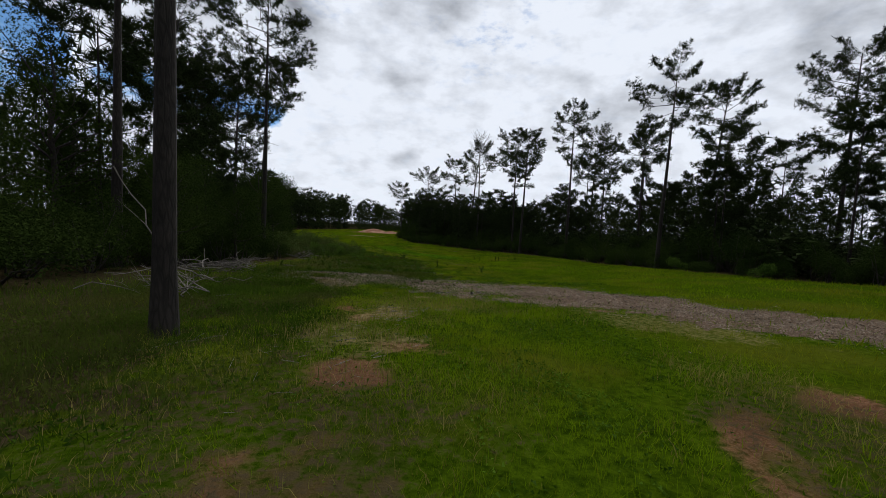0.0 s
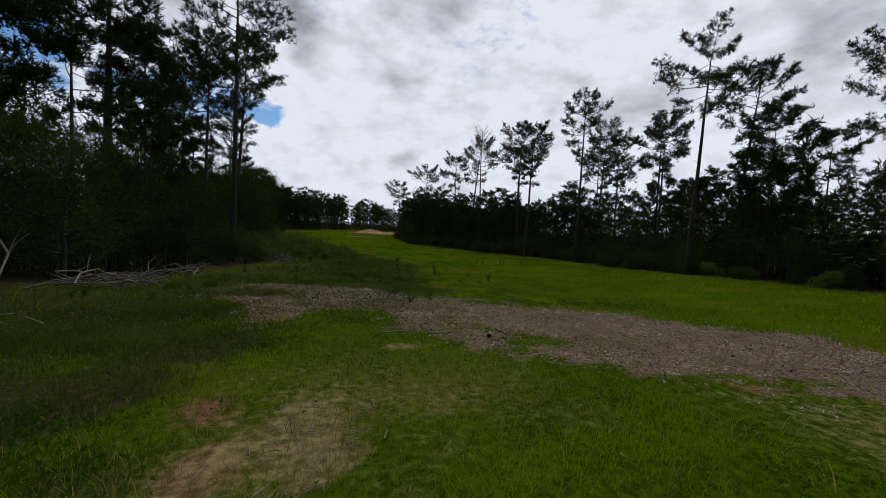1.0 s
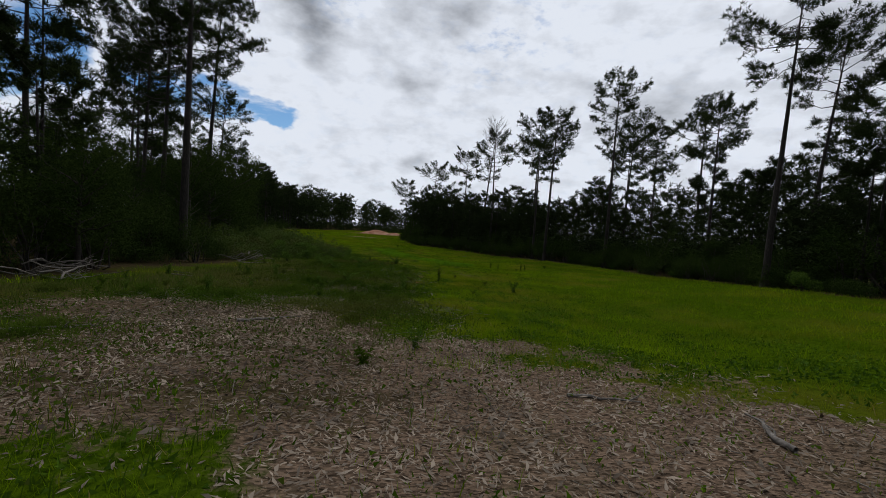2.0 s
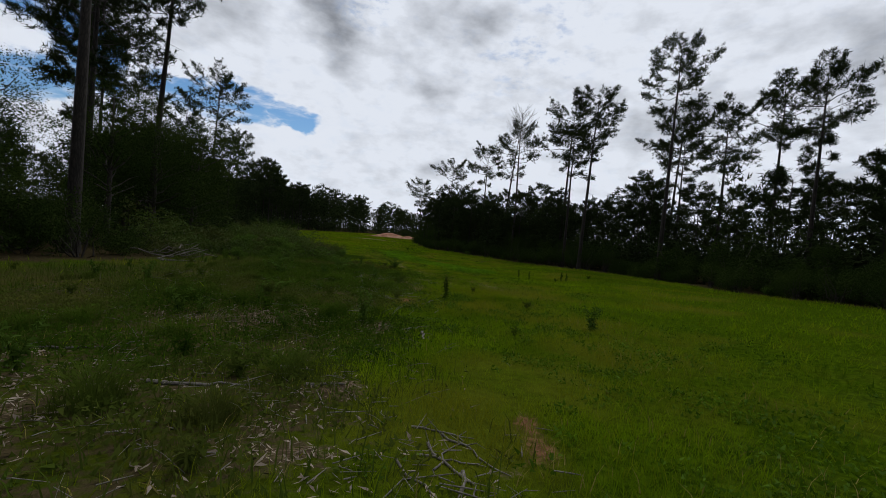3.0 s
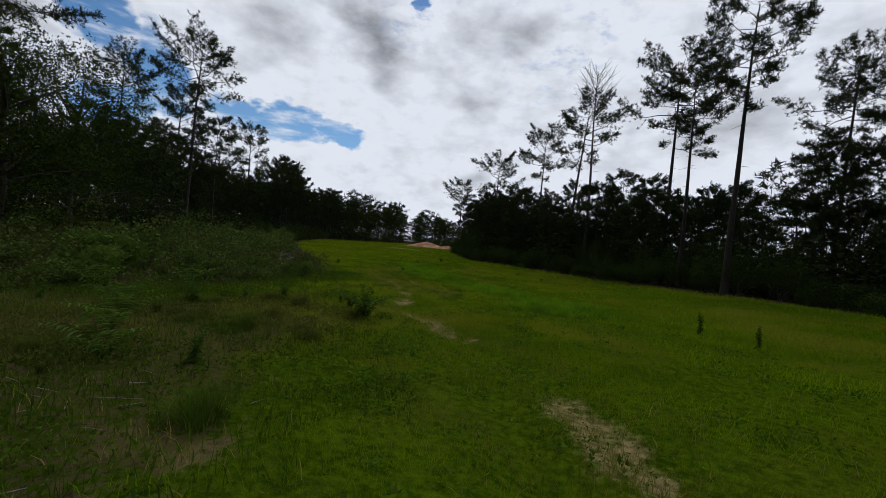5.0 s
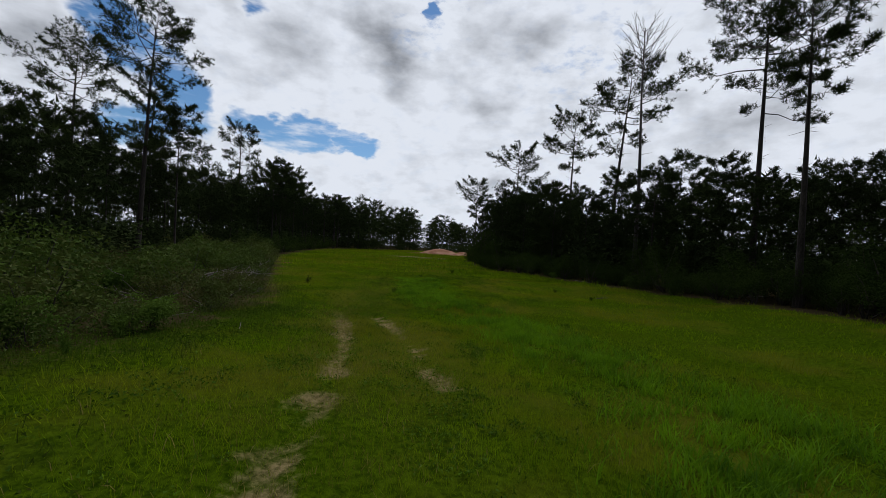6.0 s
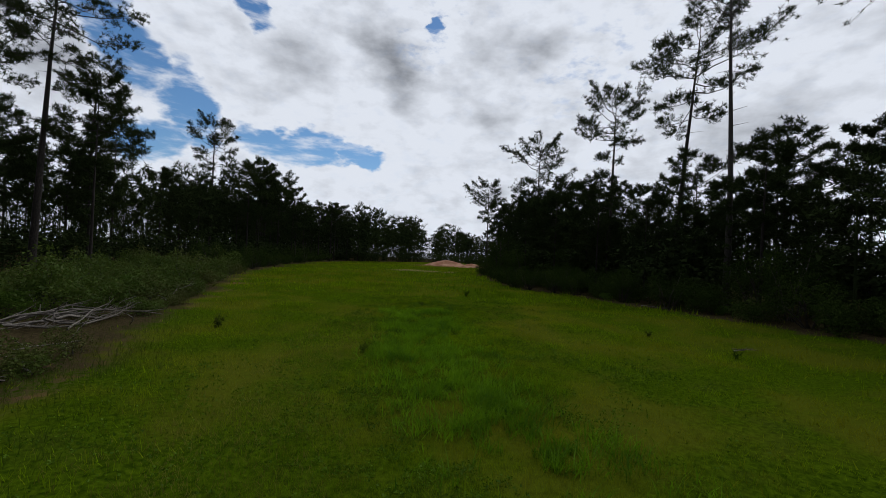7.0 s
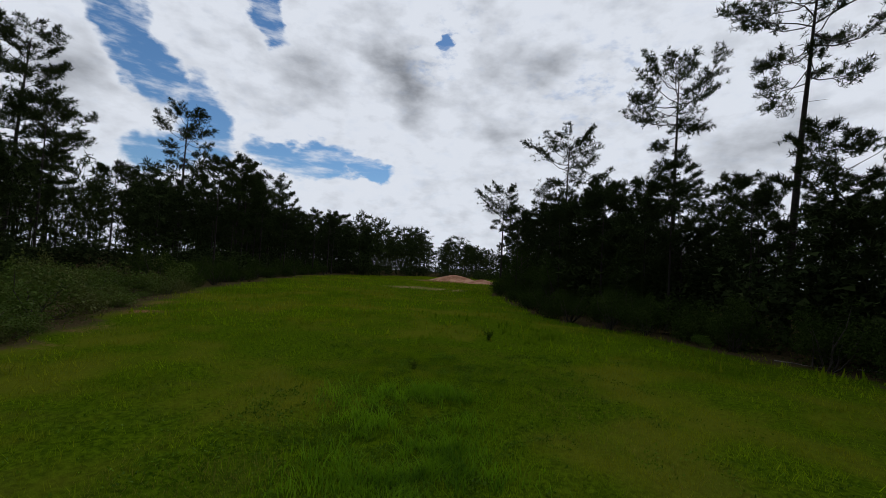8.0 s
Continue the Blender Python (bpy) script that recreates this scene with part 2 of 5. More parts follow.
M_STICK = woody("pale_sticks", (0.075, 0.064, 0.052), (0.28, 0.255, 0.215), 12.0, (1, 1, 1), 0.8, 0.3)
M_SNAG = woody("grey_snag", (0.02, 0.017, 0.015), (0.07, 0.062, 0.056), 8.0)
M_CHIP = leafy("bark_chips", (0.026, 0.018, 0.013), (0.40, 0.325, 0.25), 2.5, 0.0)


# ---- mesh helpers ----
def grid_noise(x, y, size, seed):
    """Smooth noise between 0 and 1 over the plan, for arrays."""
    x, y = np.asarray(x, float) / size, np.asarray(y, float) / size
    ix, iy = np.floor(x), np.floor(y)
    fx, fy = x - ix, y - iy
    fx, fy = fx * fx * (3 - 2 * fx), fy * fy * (3 - 2 * fy)

    def cell(a, b):
        h = np.sin(a * 127.1 + b * 311.7 + seed * 74.7) * 43758.5453
        return h - np.floor(h)

    return (cell(ix, iy) * (1 - fx) + cell(ix + 1, iy) * fx) * (1 - fy) + (cell(ix, iy + 1) * (1 - fx) + cell(ix + 1, iy + 1) * fx) * fy


def mesh_of(name, verts, faces, material):
    """A mesh from arrays: verts n x 3, faces m x 3 or m x 4."""
    verts, faces = np.asarray(verts, np.float32), np.asarray(faces, np.int32)
    me = bpy.data.meshes.new(name)
    k = faces.shape[1]
    me.vertices.add(len(verts))
    me.vertices.foreach_set("co", verts.ravel())
    me.loops.add(faces.size)
    me.loops.foreach_set("vertex_index", faces.ravel())
    me.polygons.add(len(faces))
    me.polygons.foreach_set("loop_start", np.arange(0, faces.size, k, dtype=np.int32))
    me.polygons.foreach_set("loop_total", np.full(len(faces), k, np.int32))
    me.update(calc_edges=True)
    me.materials.append(material)
    return me


def part(name, verts, faces, material, parent=None, label="", smooth=False):
    me = mesh_of(name, verts, faces, material)
    if smooth:
        me.polygons.foreach_set("use_smooth", np.ones(len(me.polygons), bool))
    ob = new(name, me)
    ob.parent = parent
    if label:
        tagged(ob, label)
    return ob


class Soup:
    """Gathers tubes (quads) and blades (triangles)."""

    def __init__(self):
        self.v, self.f, self.n = [], [], 0

    def tube(self, pts, radii, sides=6):
        pts, radii = np.asarray(pts, float), np.asarray(radii, float)
        d = np.gradient(pts, axis=0)
        d /= np.linalg.norm(d, axis=1)[:, None] + 1e-9
        ref = np.where(np.abs(d[:, 2:3]) > 0.9, np.array([[1.0, 0, 0]]), np.array([[0, 0, 1.0]]))
        a = np.cross(d, ref)
        a /= np.linalg.norm(a, axis=1)[:, None] + 1e-9
        b = np.cross(d, a)
        ang = np.linspace(0, 2 * np.pi, sides, endpoint=False)
        ring = pts[:, None] + radii[:, None, None] * (np.cos(ang)[None, :, None] * a[:, None] + np.sin(ang)[None, :, None] * b[:, None])
        self.v.append(ring.reshape(-1, 3))
        i, j = np.meshgrid(np.arange(len(pts) - 1), np.arange(sides), indexing="ij")
        j2 = (j + 1) % sides
        q = np.stack([i * sides + j, i * sides + j2, (i + 1) * sides + j2, (i + 1) * sides + j], -1).reshape(-1, 4)
        self.f.append(q + self.n)
        self.n += len(pts) * sides

    def blades(self, tri):
        """tri: n x 3 x 3 corners."""
        self.v.append(tri.reshape(-1, 3))
        self.f.append(np.arange(len(tri) * 3).reshape(-1, 3) + self.n)
        self.n += len(tri) * 3

    def arrays(self):
        return np.concatenate(self.v), np.concatenate(self.f)


def unit(rng, n, up=0.0):
    d = rng.normal(size=(n, 3))
    d[:, 2] += up
    return d / (np.linalg.norm(d, axis=1)[:, None] + 1e-9)


# ---- ground ----
GROUND_Y = [-900, 10, 16, 20, 24, 28, 32, 38, 45, 55, 65, 75, 87, 101, 140, 240, 900]
GROUND_Z = [0, 0, -0.05, -0.37, -0.48, -0.85, -1.3, -1.55, -1.75, -2.15, -2.55, -2.95, -3.1, -2.8, -2.4, -1.9, -1.9]
_yt = np.arange(-60, 460, 0.5)
_zt = np.convolve(np.interp(np.arange(-65, 465, 0.5), GROUND_Y, GROUND_Z), np.hanning(21) / np.hanning(21).sum(), "valid")[:len(_yt)]


def ground_z(x, y):
    x, y = np.asarray(x, float), np.asarray(y, float)
    z = np.interp(y, _yt, _zt)
    z = z + (grid_noise(x, y, 6.0, 1) - 0.5) * 0.22 + (grid_noise(x, y, 1.7, 2) - 0.5) * 0.09
    # the field rises a little towards the wood on its eastern side
    e = np.clip((x - 6) / 12, 0, 1)
    z = z + e * e * (3 - 2 * e) * np.interp(y, [18, 28, 45, 56, 66, 75, 80, 88, 100, 108], [0, 0.6, 0.55, 0.35, 0.5, 0.6, 0.57, 0.45, 0.2, 0])
    return z - 0.10 * rut(x, y)


def near(x, y, pts, width):
    """1 on a line through the plan, falling to 0 at its width."""
    best = np.full(np.broadcast(x, y).shape, 1e9)
    for (ax, ay), (bx, by) in zip(pts[:-1], pts[1:]):
        dx, dy = bx - ax, by - ay
        t = np.clip(((x - ax) * dx + (y - ay) * dy) / (dx * dx + dy * dy), 0, 1)
        best = np.minimum(best, np.hypot(x - ax - t * dx, y - ay - t * dy))
    return np.clip(1 - best / width, 0, 1)


RUTS = [[(-3.6, 66.5), (-4.6, 69.3), (-5.1, 70.4), (-5.8, 72.1), (-6.9, 74.4), (-9.2, 80.5), (-12.0, 90.0), (-15.0, 102.0)],
        [(-1.6, 66.5), (-2.9, 69.8), (-3.7, 71.5), (-5.4, 74.2), (-7.4, 79.5), (-9.6, 88.0)],
        [(-1.6, 89.2), (-2.0, 90.7), (-3.0, 93.4), (-4.6, 95.7), (-6.5, 100.1), (-9.0, 105.6), (-13.0, 120.0)],
        [(3.2, 46.5), (2.4, 49.0), (1.4, 53.5), (0.9, 54.7), (-0.3, 57.1), (-2.5, 61.2), (-3.2, 65.0)],
        [(1.7, 46.4), (1.0, 50.0), (0.3, 54.0), (-1.0, 57.5)]]


def rut(x, y):
    r = np.zeros(np.broadcast(x, y).shape)
    for line in RUTS:
        r = np.maximum(r, near(x, y, line, 0.45))
    return r


def blob(x, y, cx, cy, rx, ry, turn=0.0):
    c, s = math.cos(radians(turn)), math.sin(radians(turn))
    u, v = ((x - cx) * c + (y - cy) * s) / rx, (-(x - cx) * s + (y - cy) * c) / ry
    return np.clip(1.35 - np.hypot(u, v), 0, 1)


RIGHT_EDGE = [(34, -10), (31, 20), (27.5, 36), (24.6, 44), (22.2, 56), (21.8, 65), (20.3, 72), (17, 79.5), (15.2, 87), (12.5, 93), (8.5, 100), (2.3, 107.5), (-3, 114), (-6, 124), (-9, 140), (-11, 166), (-8, 200), (0, 240)]
LEFT_EDGE = [(-8, -10), (-9, 10), (-11.5, 22), (-12.5, 30), (-13.5, 40), (-12.8, 46), (-12.5, 52), (-9.5, 58), (-9.0, 64), (-9.6, 70.5), (-11.3, 75.5), (-14, 80.5), (-17.2, 85.5), (-21, 92), (-27, 102), (-33, 111.5), (-44, 140), (-52, 165), (-56, 190), (-46, 230), (-40, 260)]


def edge_x(line, y):
    return np.interp(y, [p[1] for p in line], [p[0] for p in line])


def cover(x, y):
    """How much clay, sand, chips, woodland litter and rank growth lie at a place."""
    n = grid_noise(x, y, 1.1, 5) * 0.6 + grid_noise(x, y, 0.35, 6) * 0.4
    wob = (n - 0.5) * 1.9 + (grid_noise(x, y, 0.13, 26) - 0.5) * 0.7
    clay = np.maximum.reduce([1.2 * blob(x, y, -1.25, 11.75, 0.42, 0.5, 10), 0.9 * blob(x, y, -0.5, 12.9, 0.65, 0.22, -8), 0.8 * blob(x, y, -1.5, 15.2, 0.35, 0.45), 0.7 * blob(x, y, -2.1, 16.2, 0.35, 0.4), 0.6 * blob(x, y, -1.5, 9.6, 0.8, 0.7), blob(x, y, 3.0, 10.4, 0.35, 1.2, -25), blob(x, y, 4.9, 11.3, 0.6, 0.5),
                              blob(x, y, -3.0, 21.2, 0.5, 0.6, 20), 0.75 * blob(x, y, -0.2, 41.3, 0.32, 0.35), blob(x, y, -0.6, 46.1, 0.35, 0.35), blob(x, y, 4.4, 17.3, 0.5, 0.25), blob(x, y, 1.75, 32.6, 0.15, 0.6)])
    clay = np.maximum(clay, np.maximum(0.45 * near(x, y, [(-3.2, 20.5), (-4.7, 24), (-6, 29)], 1.0), blob(x, y, -22, 190, 14, 9)))
    clay = np.maximum(clay, 0.35 * near(x, y, [(-9.6, 69), (-11.6, 75), (-17.6, 85), (-20.6, 92), (-23.4, 98), (-28, 105)], 1.5))
    sand = np.maximum.reduce([0.62 * blob(x, y, -0.85, 15.4, 0.8, 0.9), 0.5 * blob(x, y, -1.15, 13.6, 0.9, 0.9), blob(x, y, -0.4, 19.1, 0.35, 0.2), blob(x, y, 1.0, 19.3, 0.25, 0.2), blob(x, y, 2.1, 19.2, 0.3, 0.2), blob(x, y, -0.2, 48.6, 0.4, 0.2),
                              blob(x, y, -1.8, 48.9, 0.3, 0.3), blob(x, y, -0.1, 44.0, 0.25, 0.5), blob(x, y, -21, 144, 7, 3.5, 10)])
    sand = np.maximum(sand, 1.15 * near(x, y, RUTS[0][:5], 0.42))
    sand = np.maximum(sand, np.maximum.reduce([0.75 * near(x, y, RUTS[3][:3], 0.55), 0.35 * blob(x, y, -2.4, 50.9, 1.0, 0.35), 0.4 * near(x, y, RUTS[3][2:], 0.4), 0.6 * near(x, y, RUTS[1][:4], 0.4)]))
    chips = near(x, y, [(-4.5, 28.5), (-2.6, 26.6), (-0.4, 24.6), (1.9, 22.8), (3.9, 21.2), (7.5, 19.0), (10.2, 16.6), (15, 13), (22, 8)], 3.9) * 1.7
    chips = np.maximum(chips, 0.8 * blob(x, y, -3.0, 32.3, 2.6, 1.6))
    chips = np.maximum(chips, 0.85 * blob(x, y, -3.4, 22.5, 1.0, 2.2))
    chips = np.maximum(chips, 1.0 * blob(x, y, -2.2, 36.9, 1.7, 1.3))
    chips = np.maximum(chips, np.maximum(0.8 * blob(x, y, -0.4, 34.0, 0.8, 1.1), 0.7 * blob(x, y, -5.5, 28, 2.5, 5)))
    chips = np.maximum(chips, 0.6 * near(x, y, [(-2.2, 31.5), (0.8, 31.4), (0.6, 30.2)], 0.9))
    chips = chips * np.interp(y, [28.0, 29.5, 60], [1, 0.42, 0.45])
    chips = chips * (1 - 0.95 * blob(x, y, -1.5, 21.7, 1.0, 1.7)) * (1 - 0.5 * blob(x, y, 0.9, 21.6, 0.7, 0.9))
    litter = np.clip((edge_x(LEFT_EDGE, y) + 0.6 - x) / 1.6, 0, 1) + np.clip((x - edge_x(RIGHT_EDGE, y) + 0.5) / 2.0, 0, 1)
    litter = litter + 1.6 * (n - 0.5) * (litter > 0) * (litter < 1)
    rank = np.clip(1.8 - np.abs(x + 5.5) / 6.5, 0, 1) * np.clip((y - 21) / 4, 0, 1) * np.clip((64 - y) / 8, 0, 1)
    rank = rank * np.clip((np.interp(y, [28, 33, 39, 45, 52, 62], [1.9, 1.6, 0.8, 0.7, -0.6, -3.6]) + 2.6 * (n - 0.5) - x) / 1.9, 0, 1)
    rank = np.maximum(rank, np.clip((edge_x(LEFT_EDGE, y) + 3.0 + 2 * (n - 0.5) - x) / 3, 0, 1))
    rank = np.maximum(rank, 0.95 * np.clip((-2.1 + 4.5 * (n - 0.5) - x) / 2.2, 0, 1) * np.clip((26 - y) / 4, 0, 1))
    return np.clip(clay + wob * (clay > 0), 0, 1), np.clip(sand + wob * (sand > 0), 0, 1), np.clip(chips + wob * 0.8 * (chips > 0), 0, 1), np.clip(litter, 0, 1), np.clip(rank, 0, 1)


def worn(x, y):
    """How far the turf is thin and dry: round the bare patches and along the tracks."""
    n = grid_noise(x, y, 0.9, 31) * 0.55 + grid_noise(x, y, 0.3, 32) * 0.45
    w = np.maximum.reduce([blob(x, y, -2.0, 10.5, 2.3, 4.2), blob(x, y, 3.8, 10.8, 1.3, 2.6, -20), blob(x, y, -0.2, 17.5, 2.0, 2.2), blob(x, y, 5.5, 15.5, 2.5, 1.2, -25)])
    for line, k in zip(RUTS, (1.0, 1.0, 0.7, 0.95, 0.7)):
        w = np.maximum(w, k * near(x, y, line, 1.7))
    return np.clip(w * 1.3 + (n - 0.5) * 1.8 * (w > 0), 0, 1)


def stretch_axis(lo, hi, step, far, ratio=1.16):
    mid = list(np.arange(lo, hi + 1e-6, step))
    a, s = [lo], step
    while a[-1] > -far:
        s *= ratio
        a.append(a[-1] - s)
    b, s = [hi], step
    while b[-1] < far:
        s *= ratio
        b.append(b[-1] + s)
    return np.array(a[:0:-1] + mid + b[1:])


def build_ground():
    xs, ys = stretch_axis(-10, 8, 0.25, 1500), stretch_axis(6, 96, 0.32, 1500)
    X, Y = np.meshgrid(xs, ys)
    Z = ground_z(X, Y)
    w = len(xs)
    i, j = np.meshgrid(np.arange(len(ys) - 1), np.arange(w - 1), indexing="ij")
    q = np.stack([i * w + j, i * w + j + 1, (i + 1) * w + j + 1, (i + 1) * w + j], -1).reshape(-1, 4)
    ob = part("ground", np.stack([X, Y, Z], -1).reshape(-1, 3), q, M_EARTH, None, "", True)
    clay, sand, chips, litter, rank = cover(X, Y)
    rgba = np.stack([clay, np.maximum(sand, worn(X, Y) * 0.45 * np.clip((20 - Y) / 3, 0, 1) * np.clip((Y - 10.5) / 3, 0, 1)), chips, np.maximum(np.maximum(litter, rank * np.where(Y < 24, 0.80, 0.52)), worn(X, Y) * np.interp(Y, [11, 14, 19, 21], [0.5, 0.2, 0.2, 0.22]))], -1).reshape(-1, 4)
    att = ob.data.color_attributes.new("cover", "FLOAT_COLOR", "POINT")
    att.data.foreach_set("color", rgba.ravel().astype(np.float32))
    tagged(ob, "rough clearing of red clay, sand and turf between pine woods", "ground", kind="structure")


build_ground()


# ---- grass ----
def blades_at(rng, x, y, height, width, lean=0.45, two=True):
    """Bent blades standing on the ground: three triangles each, or one."""
    n = len(x)
    z = ground_z(x, y) - 0.01
    a = rng.uniform(0, 2 * np.pi, n)
    side = np.stack([np.cos(a), np.sin(a), np.zeros(n)], -1) * (width / 2)[:, None]
    b = rng.uniform(0, 2 * np.pi, n)
    l = rng.uniform(0.1, 1.0, n) * lean * height
    bend = np.stack([np.cos(b) * l, np.sin(b) * l, np.zeros(n)], -1)
    foot = np.stack([x, y, z], -1)
    up = np.zeros((n, 3))
    up[:, 2] = height
    if not two:
        v = np.stack([foot - side, foot + side, foot + up + bend], 1)
        return v.reshape(-1, 3), np.arange(3 * n).reshape(-1, 3)
    mid = foot + up * 0.6 + bend * 0.35
    tip = foot + up * 0.97 + bend
    v = np.stack([foot - side, foot + side, mid - side * 0.7, mid + side * 0.7, tip], 1)
    k = np.arange(n)[:, None] * 5
    f = np.concatenate([k + [0, 1, 3], k + [0, 3, 2], k + [2, 3, 4]])
    return v.reshape(-1, 3), f


def strip_points(rng, n, y0, y1, half, centre):
    y = rng.uniform(y0, y1, n)
    return centre(y) + rng.uniform(-half, half, n), y


def path_x(y):
    return np.interp(y, [6, 15, 28, 40, 50, 62, 72, 82, 110], [-0.3, 0.2, 0.9, 0.8, 0.2, -1.0, -2.9, -4.9, -9.0])


def herb_clump(x, y):
    """Where low herbs crowd out the turf: uneven cushions a hand or two across."""
    c = grid_noise(x, y, 0.28, 14) * 0.45 + grid_noise(x, y, 1.1, 15) * 0.35 + grid_noise(x, y, 4.0, 45) * 0.20
    return np.clip(c * 5.0 - 2.45, 0, 1)


def sow(name, n, y0, y1, half, height, width, material, label, seed, two=True, keep="grass", lean=0.5, inner=0.0):
    rng = np.random.default_rng(seed)
    x, y = strip_points(rng, n, y0, y1, half, path_x)
    clay, sand, chips, litter, rank = cover(x, y)
    clump = grid_noise(x, y, 0.5, 8) * 0.5 + grid_noise(x, y, 2.3, 9) * 0.5
    bare = np.clip(clay * 0.80 + sand * 0.62 + chips * 0.95, 0, 0.975)
    p = (1 - bare) * np.clip(clump * 1.8 - 0.15, 0.15, 1)
    if half < 20:
        p = p * np.clip((half - np.abs(x - path_x(y))) / (0.35 * half), 0, 1)
    if inner:
        p = p * np.clip((np.abs(x - path_x(y)) - inner) / inner, 0, 1)
    if keep == "grass":
        p = p * (1 - rank * 0.95) * (1 - litter * 0.95) * (1 - 0.55 * worn(x, y)) * (1 - 0.75 * herb_clump(x, y))
    elif keep == "worn":
        p = p * worn(x, y) * (1 - rank)
    elif keep == "rank":
        p = p * rank * (1 - 0.6 * litter)
    else:
        edge = np.clip(clay + sand, 0, 1) * 0.5 + 0.05 * (1 - chips)
        edge = np.maximum(edge, 0.55 * worn(x, y) * (y < 20) * np.clip((y - 9.0) / 4, 0.25, 1))
        p = edge * np.clip(clump * 1.5 - 0.2, 0.05, 1)
    k = rng.random(n) < p
    x, y, clump = x[k], y[k], clump[k]
    tuft = grid_noise(x, y, 0.19, 44)
    h = height * rng.uniform(0.5, 1.2, len(x)) * (0.35 + 0.75 * clump + 0.55 * tuft)
    w = width * rng.uniform(0.7, 1.4, len(x))
    v, f = blades_at(rng, x, y, h, w, lean, two)
    ob = part(name, v, f, material)
    tagged(ob, label, "grass", kind="stuff")
    return ob


sow("field_grass", 170000, 4, 98, 3.0, 0.14, 0.0062, M_GRASS, "bright green field grass, short and soft", 1, lean=0.8)
sow("field_grass", 620000, 4, 100, 4.2, 0.095, 0.0078, M_GRASS, "fine short turf of the field", 7, two=False, lean=1.0)
sow("field_grass", 520000, 4, 112, 13.0, 0.13, 0.0135, M_GRASS, "bright green field grass, ankle high", 6, two=False, lean=0.9, inner=2.2)
sow("field_grass", 240000, 4, 130, 30.0, 0.17, 0.034, M_GRASS, "bright green field grass further off", 2, two=False, lean=0.9, inner=5.0)
sow("field_grass", 60000, 100, 240, 45.0, 0.30, 0.12, M_GRASS, "pale green far field grass on the rise", 3, two=False)
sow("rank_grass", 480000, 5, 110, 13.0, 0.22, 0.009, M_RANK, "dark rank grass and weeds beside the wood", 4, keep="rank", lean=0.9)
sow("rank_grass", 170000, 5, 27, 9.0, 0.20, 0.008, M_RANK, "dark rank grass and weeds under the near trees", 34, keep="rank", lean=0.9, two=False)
sow("straw", 260000, 6, 75, 5.0, 0.14, 0.007, M_STRAW, "dry pale straw on bare clay", 5, keep="straw", lean=1.2)


sow("dry_grass", 420000, 5, 100, 6.0, 0.10, 0.007, M_DRY, "thin olive-brown dry turf along the worn track", 33, two=False, keep="worn", lean=1.0)


def herb_mat(name, n, y0, y1, half, size, height, material, label, seed, keep):
    """Small leaves of low herbs, in uneven cushions."""
    rng = np.random.default_rng(seed)
    x, y = strip_points(rng, n, y0, y1, half, path_x)
    clay, sand, chips, litter, rank = cover(x, y)
    clump = grid_noise(x, y, 0.28, 14) * 0.5 + grid_noise(x, y, 1.1, 15) * 0.5
    p = herb_clump(x, y) * (1 - 0.6 * worn(x, y)) if keep == "field" else np.clip(clump * 3.2 - 0.85, 0, 1)
    p = p * (1 - np.clip(clay * 0.8 + sand * 0.8 + chips * 0.8, 0, 0.95))
    if keep == "bank":
        d = edge_x(LEFT_EDGE, y) - x
        rank = np.clip(d / 0.8 + 0.4, 0, 1) * np.clip((11 - d) / 5, 0, 1) * (np.hypot(x + 17.4, y - 83.0) > 2.8)
    p = p * (1 - rank if keep == "field" else rank) * np.clip((half - np.abs(x - path_x(y))) / (0.3 * half), 0, 1)
    k = rng.random(n) < p
    x, y, clump = x[k], y[k], clump[k]
    n = len(x)
    c = np.stack([x, y, ground_z(x, y) + rng.uniform(0.01, 1.0, n) * height * (clump * 1.8 - 0.5).clip(0.15, 1.2)], -1)
    d, u = unit(rng, n, 0.3), unit(rng, n)
    side = np.cross(d, u)
    side /= np.linalg.norm(side, axis=1)[:, None] + 1e-9
    ln = size * rng.uniform(0.6, 1.5, n)
    T = Soup()
    T.blades(np.stack([c - side * (ln * 0.3)[:, None], c + side * (ln * 0.3)[:, None], c + d * ln[:, None]], 1))
    tagged(part(name, *T.arrays(), material), label, "herbs", kind="stuff")


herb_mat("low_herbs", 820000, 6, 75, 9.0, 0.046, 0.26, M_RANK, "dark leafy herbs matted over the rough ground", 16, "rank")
herb_mat("low_herbs", 240000, 50, 112, 24.0, 0.085, 0.45, M_SCRUB, "knee-high olive weeds on the bank", 18, "bank")
herb_mat("low_herbs", 420000, 24, 100, 8.0, 0.046, 0.14, M_HERB, "clover-like herbs in low cushions", 19, "field")
herb_mat("low_herbs", 420000, 5, 98, 3.8, 0.034, 0.12, M_HERB, "small-leaved herbs low in the turf", 17, "field")


